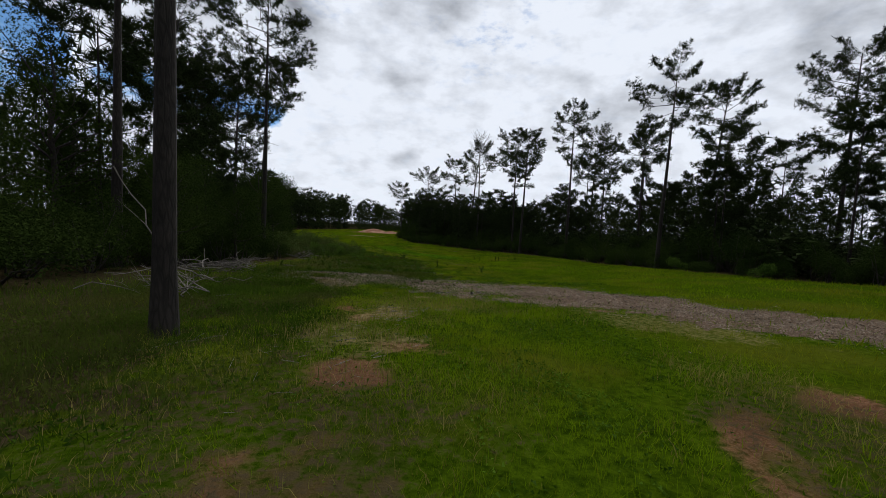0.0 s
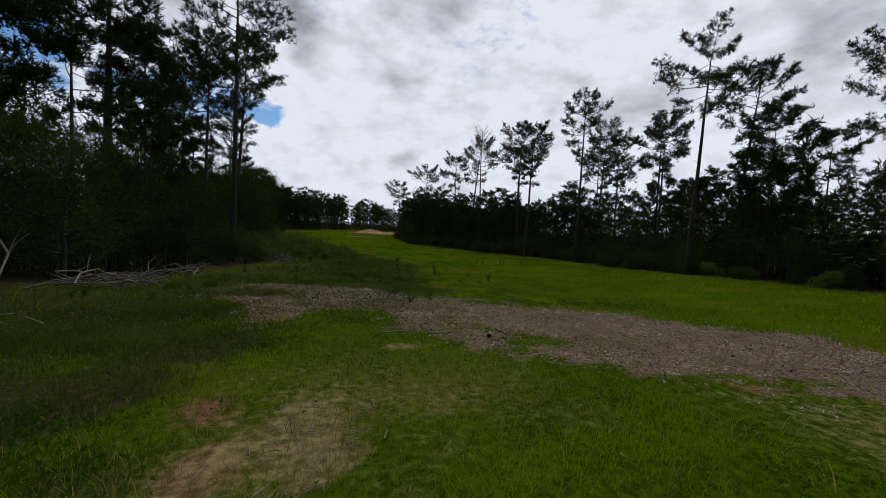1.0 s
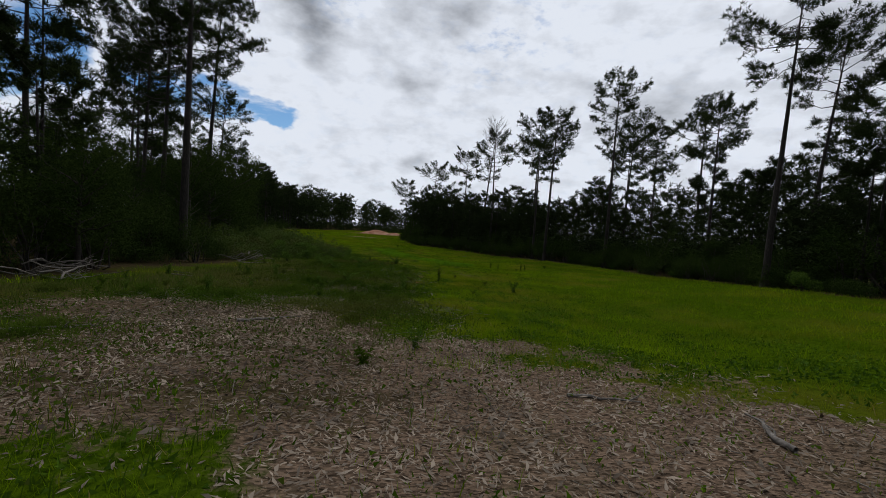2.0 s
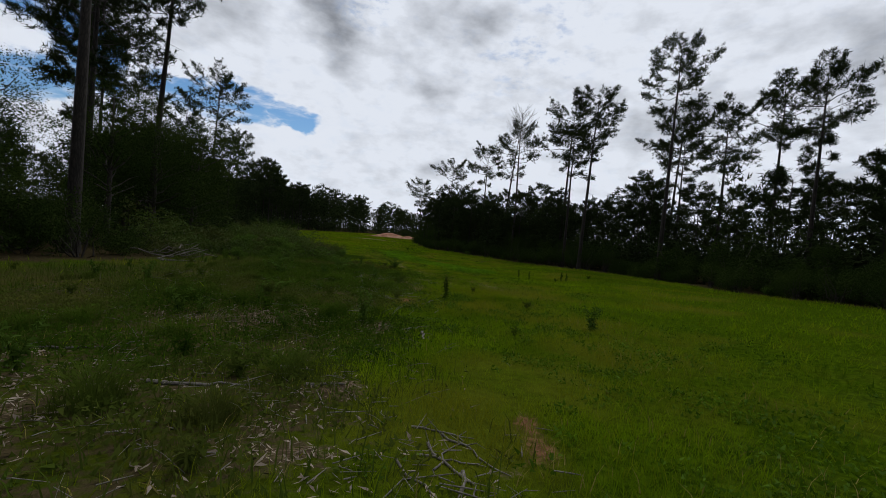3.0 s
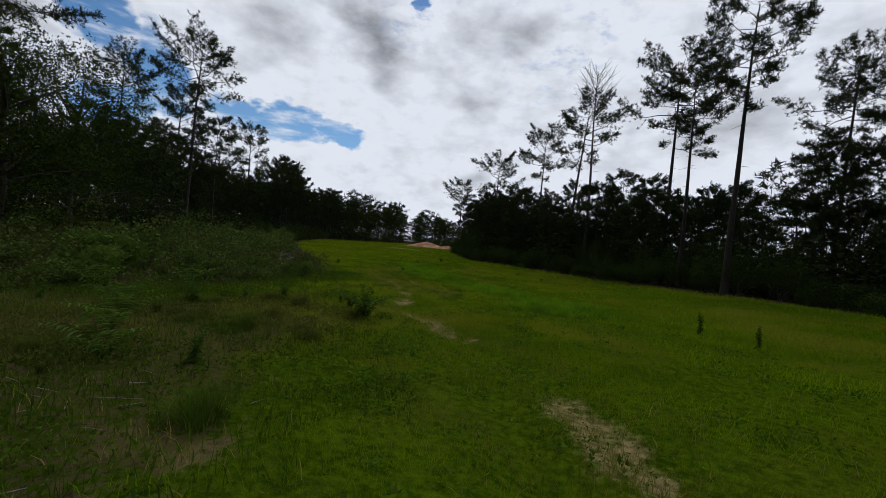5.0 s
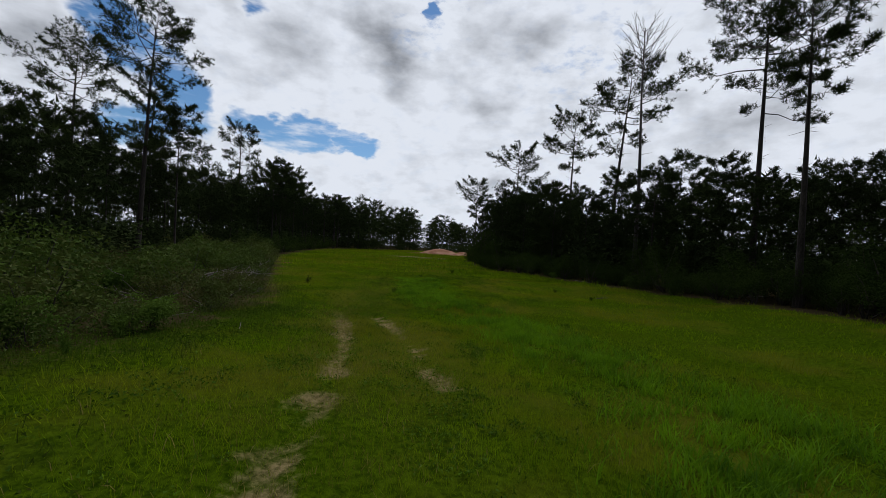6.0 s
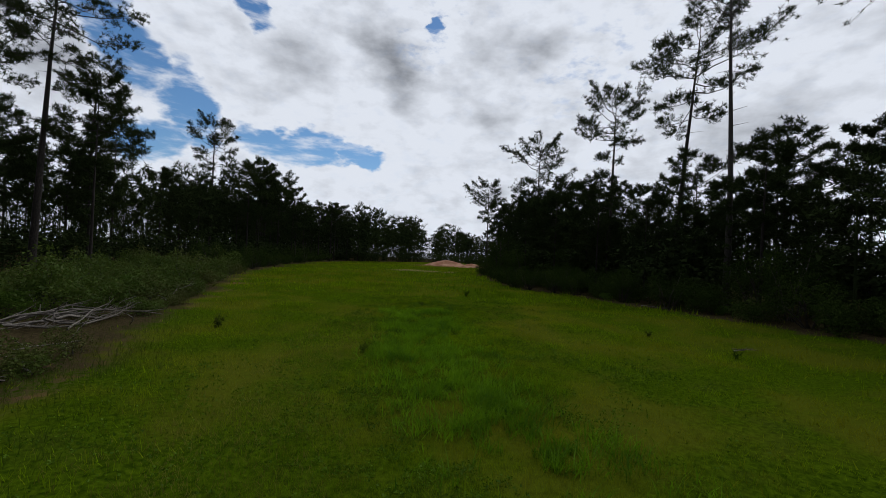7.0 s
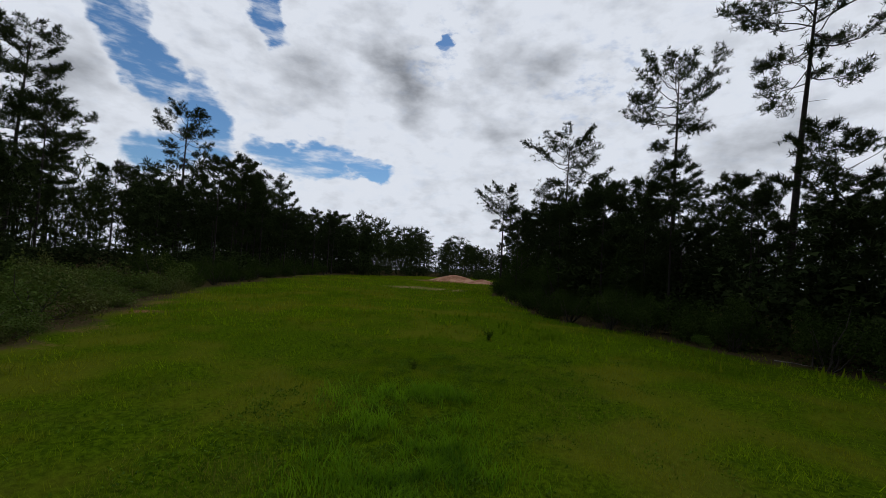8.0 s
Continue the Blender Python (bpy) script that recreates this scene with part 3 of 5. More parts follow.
# ---- trees ----
def tufts(rng, centres, size, count, width, up=0.4, along=None):
    """Bursts of needles round each centre, swept towards the end of the twig that bears them."""
    n = len(centres) * count
    c = np.repeat(centres, count, 0)
    s = np.repeat(size, count) if np.ndim(size) else np.full(n, size)
    d = rng.normal(size=(n, 3))
    d /= np.linalg.norm(d, axis=1)[:, None] + 1e-9
    d[:, 2] += up
    if along is not None:
        d += 0.35 * np.repeat(along, count, 0)
    d /= np.linalg.norm(d, axis=1)[:, None] + 1e-9
    c = c + rng.normal(0, 0.22, (n, 3)) * s[:, None]
    side = np.cross(d, unit(rng, n))
    side /= np.linalg.norm(side, axis=1)[:, None] + 1e-9
    ln = s * rng.uniform(0.65, 1.2, n)
    w = side * (width * rng.uniform(0.7, 1.3, n))[:, None]
    return np.stack([c + w, c - w, c + d * ln[:, None]], 1)


def pine(name, H, base, radius, seed, detail=1.0, lean=(0.0, 0.0), trunk_r=None, label="", group="", stubs=6):
    """A southern pine: bare tapered trunk, open rounded crown of sweeping limbs whose side twigs end in bursts of needles."""
    rng = np.random.default_rng(seed)
    root = new("pine_tree")
    fine = detail > 0.7
    r0 = trunk_r or 0.0095 * H + 0.04
    hs = np.linspace(-0.3, H * 0.965, 14)
    t = np.clip(hs / H, 0, 1)
    wob = np.cumsum(rng.normal(0, 0.02, (14, 2)), 0) * H * 0.05
    cx = lean[0] * t ** 1.3 + wob[:, 0] * t
    cy = lean[1] * t ** 1.3 + wob[:, 1] * t
    rad = r0 * (1 - 0.88 * t ** 1.1) * (1 + 0.35 * np.exp(-np.clip(hs, 0, None) * 3))
    S = Soup()
    step = 1 if fine else 2
    S.tube(np.stack([cx, cy, hs], -1)[::step], rad[::step], 8 if fine else 5)

    def axis(h):
        return np.array([np.interp(h, hs, cx), np.interp(h, hs, cy), h])

    centres, sizes, along = [], [], []
    n = int((H - base) * (2.2 if fine else 2.0)) + 8
    az = rng.uniform(0, 6.28)
    u = np.linspace(0, 1, 5)
    for k in range(n):
        f = (k + rng.uniform(0, 0.8)) / n
        h = base + (H - base) * 0.93 * f ** 0.74
        az += 2.4 + rng.normal(0, 0.4)
        prof = (0.60 + 1.15 * f) if f < 0.35 else 1.0 - 0.60 * ((f - 0.35) / 0.65) ** 2.3
        ln = radius * prof * rng.uniform(0.6, 1.12)
        if f < 0.22 and rng.random() < 0.45:
            ln *= 0.45
        rise = radians(-12 + 50 * f + rng.normal(0, 13))
        d = np.array([math.cos(az) * math.cos(rise), math.sin(az) * math.cos(rise), math.sin(rise)])
        flat = np.array([-math.sin(az), math.cos(az), 0.0])
        p = axis(h) + d * (ln * u)[:, None]
        p[:, 2] += ln * 0.17 * u ** 2.2 - ln * 0.06 * np.sin(u * 3.1)
        p[1:] += np.cumsum(rng.normal(0, 0.045 * ln, (4, 3)), 0)
        br = max(0.014, 0.010 * ln + 0.010 * (1 - f) * r0 / 0.25)
        W = Soup() if fine else S
        if fine:
            W.tube(p, br * (1 - 0.82 * u), 4)
        else:
            W.tube(p[::2], (br * (1 - 0.8 * u))[::2], 3)
        # side twigs, alternating, denser towards the end
        m = int(8 + (3.5 if fine else 2.4) * ln)
        for q in range(m):
            s = 0.42 + 0.58 * ((q + rng.uniform(0.2, 1.0)) / m) ** 0.85
            at = np.array([np.interp(s, u, p[:, i]) for i in range(3)])
            way = d * rng.uniform(0.2, 0.9) + flat * (1 if q % 2 else -1) * rng.uniform(0.2, 1.1) + np.array([0, 0, rng.uniform(-0.35, 0.95)])
            way /= np.linalg.norm(way)
            tw = (0.34 * ln * (1.25 - s) + 0.25) * rng.uniform(0.6, 1.35)
            end = at + way * tw
            if fine:
                W.tube(np.stack([at, end]), [0.013, 0.008], 3)
            for g, back in ((0.27, 0.0), (0.25, 0.36), (0.23, 0.62)) if tw > 0.75 else ((0.27, 0.0), (0.24, 0.42)):
                centres.append(end - way * tw * back + rng.normal(0, 0.07, 3))
                sizes.append(g * rng.uniform(0.85, 1.3))
                along.append(way)
        for q in range(2):
            centres.append(p[-1] + d * 0.16 * q)
            sizes.append(0.31)
            along.append(d)
        if fine:
            part("limb", *W.arrays(), M_TWIG, root)
    for k in range(stubs):
        h = rng.uniform(min(0.42 * H, base - 0.5), base + 0.3)
        a = rng.uniform(0, 6.28)
        ln = rng.uniform(0.3, 1.3)
        d = np.array([math.cos(a), math.sin(a), rng.uniform(-0.3, 0.4)])
        S.tube(axis(h) + d * (ln * np.array([0, 0.5, 1]))[:, None], [0.022, 0.015, 0.007], 3)
    part("trunk", *S.arrays(), M_BARK, root, smooth=True)
    T = Soup()
    T.blades(tufts(rng, np.array(centres), np.array(sizes) * 1.1, 14 if fine else 16, 0.027 if fine else 0.030, 0.45, np.array(along)))
    part("crown", *T.arrays(), M_NEEDLE, root)
    return tagged(root, label or "tall pine with a bare trunk and an open dark crown", "pine tree", group)


def stand(ob, x, y, turn=0.0, size=1.0, sink=0.05):
    ob.matrix_basis = pose(x, y, float(ground_z(x, y)) - sink, 0, 0, turn) @ Matrix.Diagonal((size, size, size, 1))
    return ob


def place_copy(ob, x, y, turn, size, sink=0.05):
    c = copy_thing(ob, pose(x, y, float(ground_z(x, y)) - sink, 0, 0, turn))
    c.scale = (size[0], size[0], size[1])
    return c


# the tall pines that stand out of the wood: place, top, foot of the crown, reach, lean
TALL = [(17.4, 80.3, 19.8, 11.2, 3.7, (0.6, 0)), (22.9, 71.8, 21.9, 13.6, 4.0, (0.3, 0.2)), (19.1, 95.9, 22.6, 12.0, 5.4, (0.4, 0)),
        (11.5, 112.1, 22.8, 13.6, 6.2, (2.0, 0)), (8.1, 121.9, 19.8, 12.4, 5.2, (0, 0)), (24.2, 48.0, 19.3, 13.0, 4.0, (0.7, 0)), (35.0, 56.7, 21.0, 12.6, 4.4, (2.0, 0)),
        (37.4, 76.1, 20.3, 13.2, 4.3, (0, 0)), (28.4, 71.5, 15.6, 8.6, 4.2, (0, 0)), (36.6, 96.5, 24.0, 13.6, 6.2, (1.0, 0)), (41.5, 46.0, 22.0, 10.5, 5.0, (0.8, 0)),
        (-56.2, 102.5, 23.1, 12.0, 6.4, (0.6, 0)), (-39.9, 97.2, 23.1, 13.6, 6.3, (0.8, 0)), (-56.6, 114.2, 23.0, 11.0, 4.6, (0.6, 0)), (-74.2, 129.7, 20.9, 12.5, 4.0, (0.5, 0)),
        (-55.0, 133.8, 22.0, 13.2, 5.0, (0, 0)), (-61.5, 165.0, 19.4, 10.5, 5.0, (0, 0)), (-8.8, 160.0, 16.8, 8.5, 5.2, (0, 0)), (0.3, 139.0, 19.3, 10.0, 6.0, (0.4, 0)),
        (-16.0, 47.3, 23.2, 11.6, 5.0, (0.1, 0)), (-20.8, 58.3, 21.0, 13.2, 3.8, (1.0, 0)), (-22.2, 54.5, 19.5, 8.5, 5.2, (0.4, 0)), (-40.5, 76.0, 22.0, 12.5, 5.8, (0.4, 0)), (-19.3, 37.9, 20.0, 9.0, 4.6, (0.2, 0)), (-14.8, 26.6, 21.0, 12.5, 3.4, (0.1, 0)),
        (-4.4, 13.3, 18.5, 11.0, 3.6, (0.05, 0)), (-24.0, 262.0, 9.0, 4.5, 1.8, (0, 0)), (17.6, 88.0, 17.2, 10.5, 3.4, (0, 0)), (30.0, 82.0, 15.5, 8.5, 4.0, (0, 0)), (29.5, 62.0, 16.0, 9.0, 3.6, (0, 0)),
        (-25.0, 46.0, 19.0, 9.0, 4.2, (0, 0)), (-28.0, 60.5, 20.0, 8.5, 5.0, (0.4, 0)), (-31.0, 64.0, 17.5, 7.5, 4.5, (0, 0))]
for k, (x, y, top, base, reach, lean) in enumerate(TALL):
    g = float(ground_z(x, y))
    near_one = abs(x) < 6 and y < 20
    stand(pine("pine_tree", top - g, base - g, reach, 100 + k, 1.25, lean, 0.18 if near_one else None,
               "tall pine with rough grey-brown trunk beside the clearing" if near_one else "", "tall pines", 2 if near_one else 7), x, y)


def snag():
    """A dead pine with bare upswept twigs at its top."""
    rng = np.random.default_rng(7)
    H = 27.0
    root = new("dead_tree")
    S = Soup()
    hs = np.linspace(-0.3, H, 12)
    S.tube(np.stack([0.15 * np.sin(hs * 0.2), 0 * hs, hs], -1), 0.25 * (1 - 0.9 * np.clip(hs / H, 0, 1)) + 0.012, 7)
    part("trunk", *S.arrays(), M_SNAG, root, smooth=True)
    W = Soup()
    az = 0.0
    for k in range(34):
        h = H - 5.6 + 5.4 * k / 34
        az += 2.4
        ln = (4.4 - 2.6 * (k / 34)) * rng.uniform(0.6, 1.1)
        d = np.array([math.cos(az) * 0.86, math.sin(az) * 0.86, 0.30])
        u = np.linspace(0, 1, 5)
        p = np.array([0.15 * math.sin(h * 0.2), 0, h]) + d * (ln * u)[:, None] + np.array([0, 0, 0.75]) * (u ** 1.8)[:, None] * ln
        p[1:] += rng.normal(0, 0.06, (4, 3))
        W = Soup()
        W.tube(p, 0.036 * (1 - 0.75 * u), 4)
        for q in range(7):
            s = rng.uniform(0.3, 0.9)
            at = np.array([np.interp(s, u, p[:, i]) for i in range(3)])
            e = at + (d * 0.7 + np.array([0, 0, 0.5]) + rng.normal(0, 0.38, 3)) * ln * 0.30
            W.tube(np.stack([at, (at + e) / 2 + rng.normal(0, 0.04, 3), e]), [0.016, 0.013, 0.008], 3)
        part("branch", *W.arrays(), M_SNAG, root)
    for k in range(9):
        W = Soup()
        h = rng.uniform(9, H - 6)
        a = rng.uniform(0, 6.28)
        d = np.array([math.cos(a), math.sin(a), 0.2])
        W.tube(np.array([0, 0, h]) + d * (rng.uniform(0.4, 1.3) * np.array([0, 0.5, 1]))[:, None], [0.03, 0.02, 0.01], 3)
        part("branch", *W.arrays(), M_SNAG, root)
    stand(tagged(root, "dead pine with bare twigs above the wood", "dead tree"), 12.5, 104.6)


snag()


# ---- broad-leaved trees and shrubs ----
def leaf_cloud(rng, lobes, count, size):
    """Leaves on the skins of several uneven lobes: (x, y, z, radius)."""
    w = np.array([l[3] ** 2 for l in lobes])
    pick = rng.choice(len(lobes), count, p=w / w.sum())
    L = np.array(lobes)[pick]
    d = unit(rng, count, 0.15)
    wave = 1 + 0.22 * np.sin(d[:, 0] * 5 + pick) * np.sin(d[:, 1] * 6 + pick * 2) + 0.15 * np.sin(d[:, 2] * 9 + pick)
    c = L[:, :3] + d * (L[:, 3] * wave * rng.uniform(0.45, 1.08, count) ** 0.6)[:, None]
    ax = unit(rng, count, -0.15)
    side = np.cross(ax, unit(rng, count))
    side /= np.linalg.norm(side, axis=1)[:, None] + 1e-9
    ln = size * rng.uniform(0.6, 1.35, count)
    return np.stack([c - side * (ln * 0.32)[:, None], c + side * (ln * 0.32)[:, None], c + ax * ln[:, None]], 1)


def shrub(seed, height, spread, count, leaf, material, name="shrub", label="", category="shrub"):
    rng = np.random.default_rng(seed)
    root = new(name)
    lobes, W = [], Soup()
    for k in range(9):
        a, r = rng.uniform(0, 6.28), spread * rng.uniform(0.1, 0.75)
        z = height * rng.uniform(0.22, 0.86)
        q = spread * rng.uniform(0.28, 0.5) * (1.1 - 0.4 * z / height)
        lobes.append((math.cos(a) * r, math.sin(a) * r, z, q))
        u = np.linspace(0, 1, 4)[:, None]
        p = np.array([math.cos(a) * 0.08, math.sin(a) * 0.08, -0.1]) * (1 - u) + np.array(lobes[-1][:3]) * u
        p[1:3] += rng.normal(0, 0.08 * spread, (2, 3))
        W.tube(p, np.array([0.035, 0.028, 0.018, 0.008]) * height / 2.5, 3)
    part("stem", *W.arrays(), M_TWIG, root)
    T = Soup()
    T.blades(leaf_cloud(rng, lobes, count, leaf))
    part("foliage", *T.arrays(), material, root)
    return tagged(root, label, category)


def broadleaf(seed, height, spread, count, leaf):
    rng = np.random.default_rng(seed)
    root = new("broadleaf_tree")
    S, lobes = Soup(), []
    W = S
    hs = np.linspace(-0.2, height * 0.85, 9)
    cx = np.cumsum(rng.normal(0, 0.08, 9))
    S.tube(np.stack([cx, cx * 0.4, hs], -1), 0.16 * height / 9 * (1 - 0.8 * np.linspace(0, 1, 9)), 7)
    for k in range(20):
        f = rng.uniform(0.12, 1.0)
        a = k * 2.4 + rng.normal(0, 0.3)
        r = spread * rng.uniform(0.3, 0.8) * (1.0 - 0.6 * max(0, f - 0.5))
        z = height * (0.12 + 0.80 * f)
        lobes.append((math.cos(a) * r, math.sin(a) * r, z, spread * rng.uniform(0.24, 0.42)))
        i = np.interp(z * 0.75, hs, cx)
        u = np.linspace(0, 1, 4)[:, None]
        p = np.array([i, i * 0.4, z * 0.75]) * (1 - u) + np.array(lobes[-1][:3]) * u
        p[1:3] += rng.normal(0, 0.12, (2, 3))
        W.tube(p, [0.06, 0.045, 0.03, 0.012], 4)
    part("trunk", *S.arrays(), M_TWIG, root, smooth=True)
    T = Soup()
    T.blades(leaf_cloud(rng, lobes, count, leaf))
    part("crown", *T.arrays(), M_LEAF, root)
    return tagged(root, "dense dark broad-leaved tree at the wood's edge", "tree", "trees of the wood's edge")


rng = np.random.default_rng(11)
OAKS = [broadleaf(30 + k, h, s, 21000, 0.092) for k, (h, s) in enumerate(((9.0, 3.4), (7.5, 3.0), (10.5, 3.8)))]
OAK_AT = [(-24.3, 69.0, 1.3), (-21.0, 63.5, 1.3), (-27.3, 68.0, 1.15), (-16.5, 33.0, 1.0), (-14.0, 37.0, 0.85), (-19.0, 28.0, 1.1), (-14.5, 20.0, 0.65), (-18.0, 16.0, 0.75), (-23.0, 22.0, 1.1),
          (-22.0, 33.0, 1.2), (-28.0, 40.0, 1.1), (-22.0, 45.0, 0.8), (-29.0, 68.0, 0.55), (-34.0, 78.0, 0.6), (-14.0, 10.0, 0.6), (-20.0, 6.0, 0.8), (-17.0, 44.0, 0.7), (-30.0, 28.0, 1.2),
          (29.0, 80.0, 0.55), (27.5, 58.0, 0.5), (31.0, 50.0, 0.55), (33.0, 40.0, 0.5), (28.5, 88.0, 0.55), (12.0, 110.0, 0.6), (3.0, 116.0, 0.65), (37.0, 32.0, 0.5), (30.0, 68.0, 0.55), (-5.0, 136.0, 0.9),
          (-12.5, 27.0, 0.7), (-12.5, 14.0, 0.5), (-19.5, 57.0, 1.15), (-24.0, 60.0, 1.3), (-18.5, 52.0, 1.0), (-27.0, 52.0, 1.2)]
for k, (x, y, s) in enumerate(OAK_AT):
    src = OAKS[k % 3]
    if k < 3:
        stand(src, x, y, rng.uniform(0, 360), s)
    else:
        place_copy(src, x, y, rng.uniform(0, 360), (s, s * rng.uniform(0.85, 1.1)))

SHRUB_LABEL = "dense dark green shrub at the edge of the pine wood"
SHRUBS = [tagged(shrub(50 + k, h, s, 4200, 0.088, M_LEAF, "shrub", SHRUB_LABEL), group="shrubs of the wood's edge") for k, (h, s) in enumerate(((2.2, 1.6), (3.2, 1.9), (4.4, 2.1), (1.5, 1.5)))]
used = set()


def along(line, y):
    return float(edge_x(line, y))


def put_shrub(x, y, lo=0.75, hi=1.25):
    k = int(rng.integers(0, 4))
    s = (rng.uniform(lo, hi), rng.uniform(lo, hi))
    if k not in used:
        used.add(k)
        stand(SHRUBS[k], x, y, rng.uniform(0, 360), s[0])
    else:
        place_copy(SHRUBS[k], x, y, rng.uniform(0, 360), s)


for line, sign, y0, y1 in ((RIGHT_EDGE, 1, 12, 170), (LEFT_EDGE, -1, 4, 185)):
    y = y0
    while y < y1:
        step = 1.15 + 0.006 * max(0, y - 40)
        for depth in (0.9, 3.4):
            x = along(line, y) + sign * (depth + rng.uniform(-0.7, 1.1))
            slope = abs(along(line, y + 1) - along(line, y - 1)) / 2
            scrub = sign < 0 and 48 < y < 116
            big = 0.5 if scrub else 1.0
            if scrub:
                continue
            put_shrub(x + sign * (0.6 + (1.5 * depth if scrub else 0)), y + rng.uniform(-0.6, 0.6), big * (0.55 + 0.12 * depth), big * (0.95 + 0.14 * depth))
        y += step / math.sqrt(1 + slope ** 2) * 1.75


# ---- the wood behind ----
YOUNG = [pine("pine_tree", h, b, r, 300 + k, 0.55, (0.2, 0), 0.13, "slender pine of the wood, dark crown against the sky", "pines of the wood", 4)
         for k, (h, b, r) in enumerate(((14.0, 6.5, 3.0), (12.0, 5.5, 2.7), (15.5, 8.0, 3.3), (10.5, 4.0, 2.5), (13.0, 7.0, 2.8), (9.0, 3.0, 2.5)))]
young_used = set()


def put_young(x, y, lo=0.8, hi=1.12):
    k = int(rng.integers(0, 6))
    s = rng.uniform(lo, hi)
    if k not in young_used:
        young_used.add(k)
        stand(YOUNG[k], x, y, rng.uniform(0, 360), s)
    else:
        place_copy(YOUNG[k], x, y, rng.uniform(0, 360), (s * rng.uniform(0.9, 1.15), s))


for x, y, s in ((19.0, 101, 0.85), (22.0, 96.5, 0.8), (15.5, 104, 0.8), (12.2, 107, 0.78), (24.5, 92, 0.85), (8.5, 110, 0.8), (5, 113, 0.8), (26.5, 84, 0.8), (1.5, 118, 0.85), (-1.5, 122, 0.8), (17.5, 107, 0.9), (23, 101, 0.9), (28, 94, 0.9), (11, 114, 0.85)):
    put_young(x, y, s * 0.92, s * 1.08)
for line, sign, y0, y1, n in ((RIGHT_EDGE, 1, 15, 190, 105), (LEFT_EDGE, -1, 6, 215, 112)):
    for k in range(n):
        y = y0 + (y1 - y0) * (k + rng.uniform(0, 1)) / n
        depth = 2.5 + 26 * rng.random() ** 1.3
        if sign < 0 and y < 45 and k % 5 < 2:
            continue
        low = sign < 0 and 44 < y < 88
        depth += 13 if sign < 0 and 52 < y < 95 else 8 if sign < 0 and 95 <= y < 118 else 0
        tall = 0.2 if sign < 0 and y > 140 else 0.10 if sign < 0 and y > 86 else 0.0
        if sign > 0 and 52 < y < 125:
            depth, tall = depth + 3.5, -0.13
        put_young(along(line, y) + sign * depth, y, 0.5 if low else 0.85 + tall, 0.68 if low else 1.12 + tall)


def far_pine(r, base, reach, clumps, blades, size, width):
    """One pine of height 1 at a distance: trunk and clumps of needles on rising limbs."""
    limbs = max(6, clumps // 4)
    k = np.arange(clumps) % limbs
    f = (k + 0.5) / limbs
    az = k * 2.4 + r.normal(0, 0.3, clumps)
    prof = np.where(f < 0.35, 0.65 + f, 1.0 - 0.82 * ((f - 0.35) / 0.65) ** 1.8)
    out = reach * prof * r.uniform(0.30, 1.05, clumps)
    z = base + (0.97 - base) * f + out * (0.10 + 0.5 * f) * 0.6 + r.normal(0, 0.010, clumps)
    c = np.stack([np.cos(az) * out, np.sin(az) * out, z], -1)
    T = [tufts(r, c, r.uniform(0.75, 1.25, clumps) * size, blades, width, 0.35)]
    w = 0.0085
    for a in (0.0, 1.57):
        e = np.array([math.cos(a), math.sin(a), 0]) * w
        T.append(np.stack([np.stack([-e, e, [0, 0, 0.97]])]))
    return np.concatenate(T)


def far_thicket(r, count, leaf):
    """Undergrowth of height 1: several uneven leafy lobes over one another."""
    lobes = []
    for k in range(9):
        a, q = r.uniform(0, 6.28), r.uniform(0.05, 0.34)
        lobes.append((math.cos(a) * q, math.sin(a) * q, r.uniform(0.10, 0.84), r.uniform(0.13, 0.24)))
    return leaf_cloud(r, lobes, count, leaf)


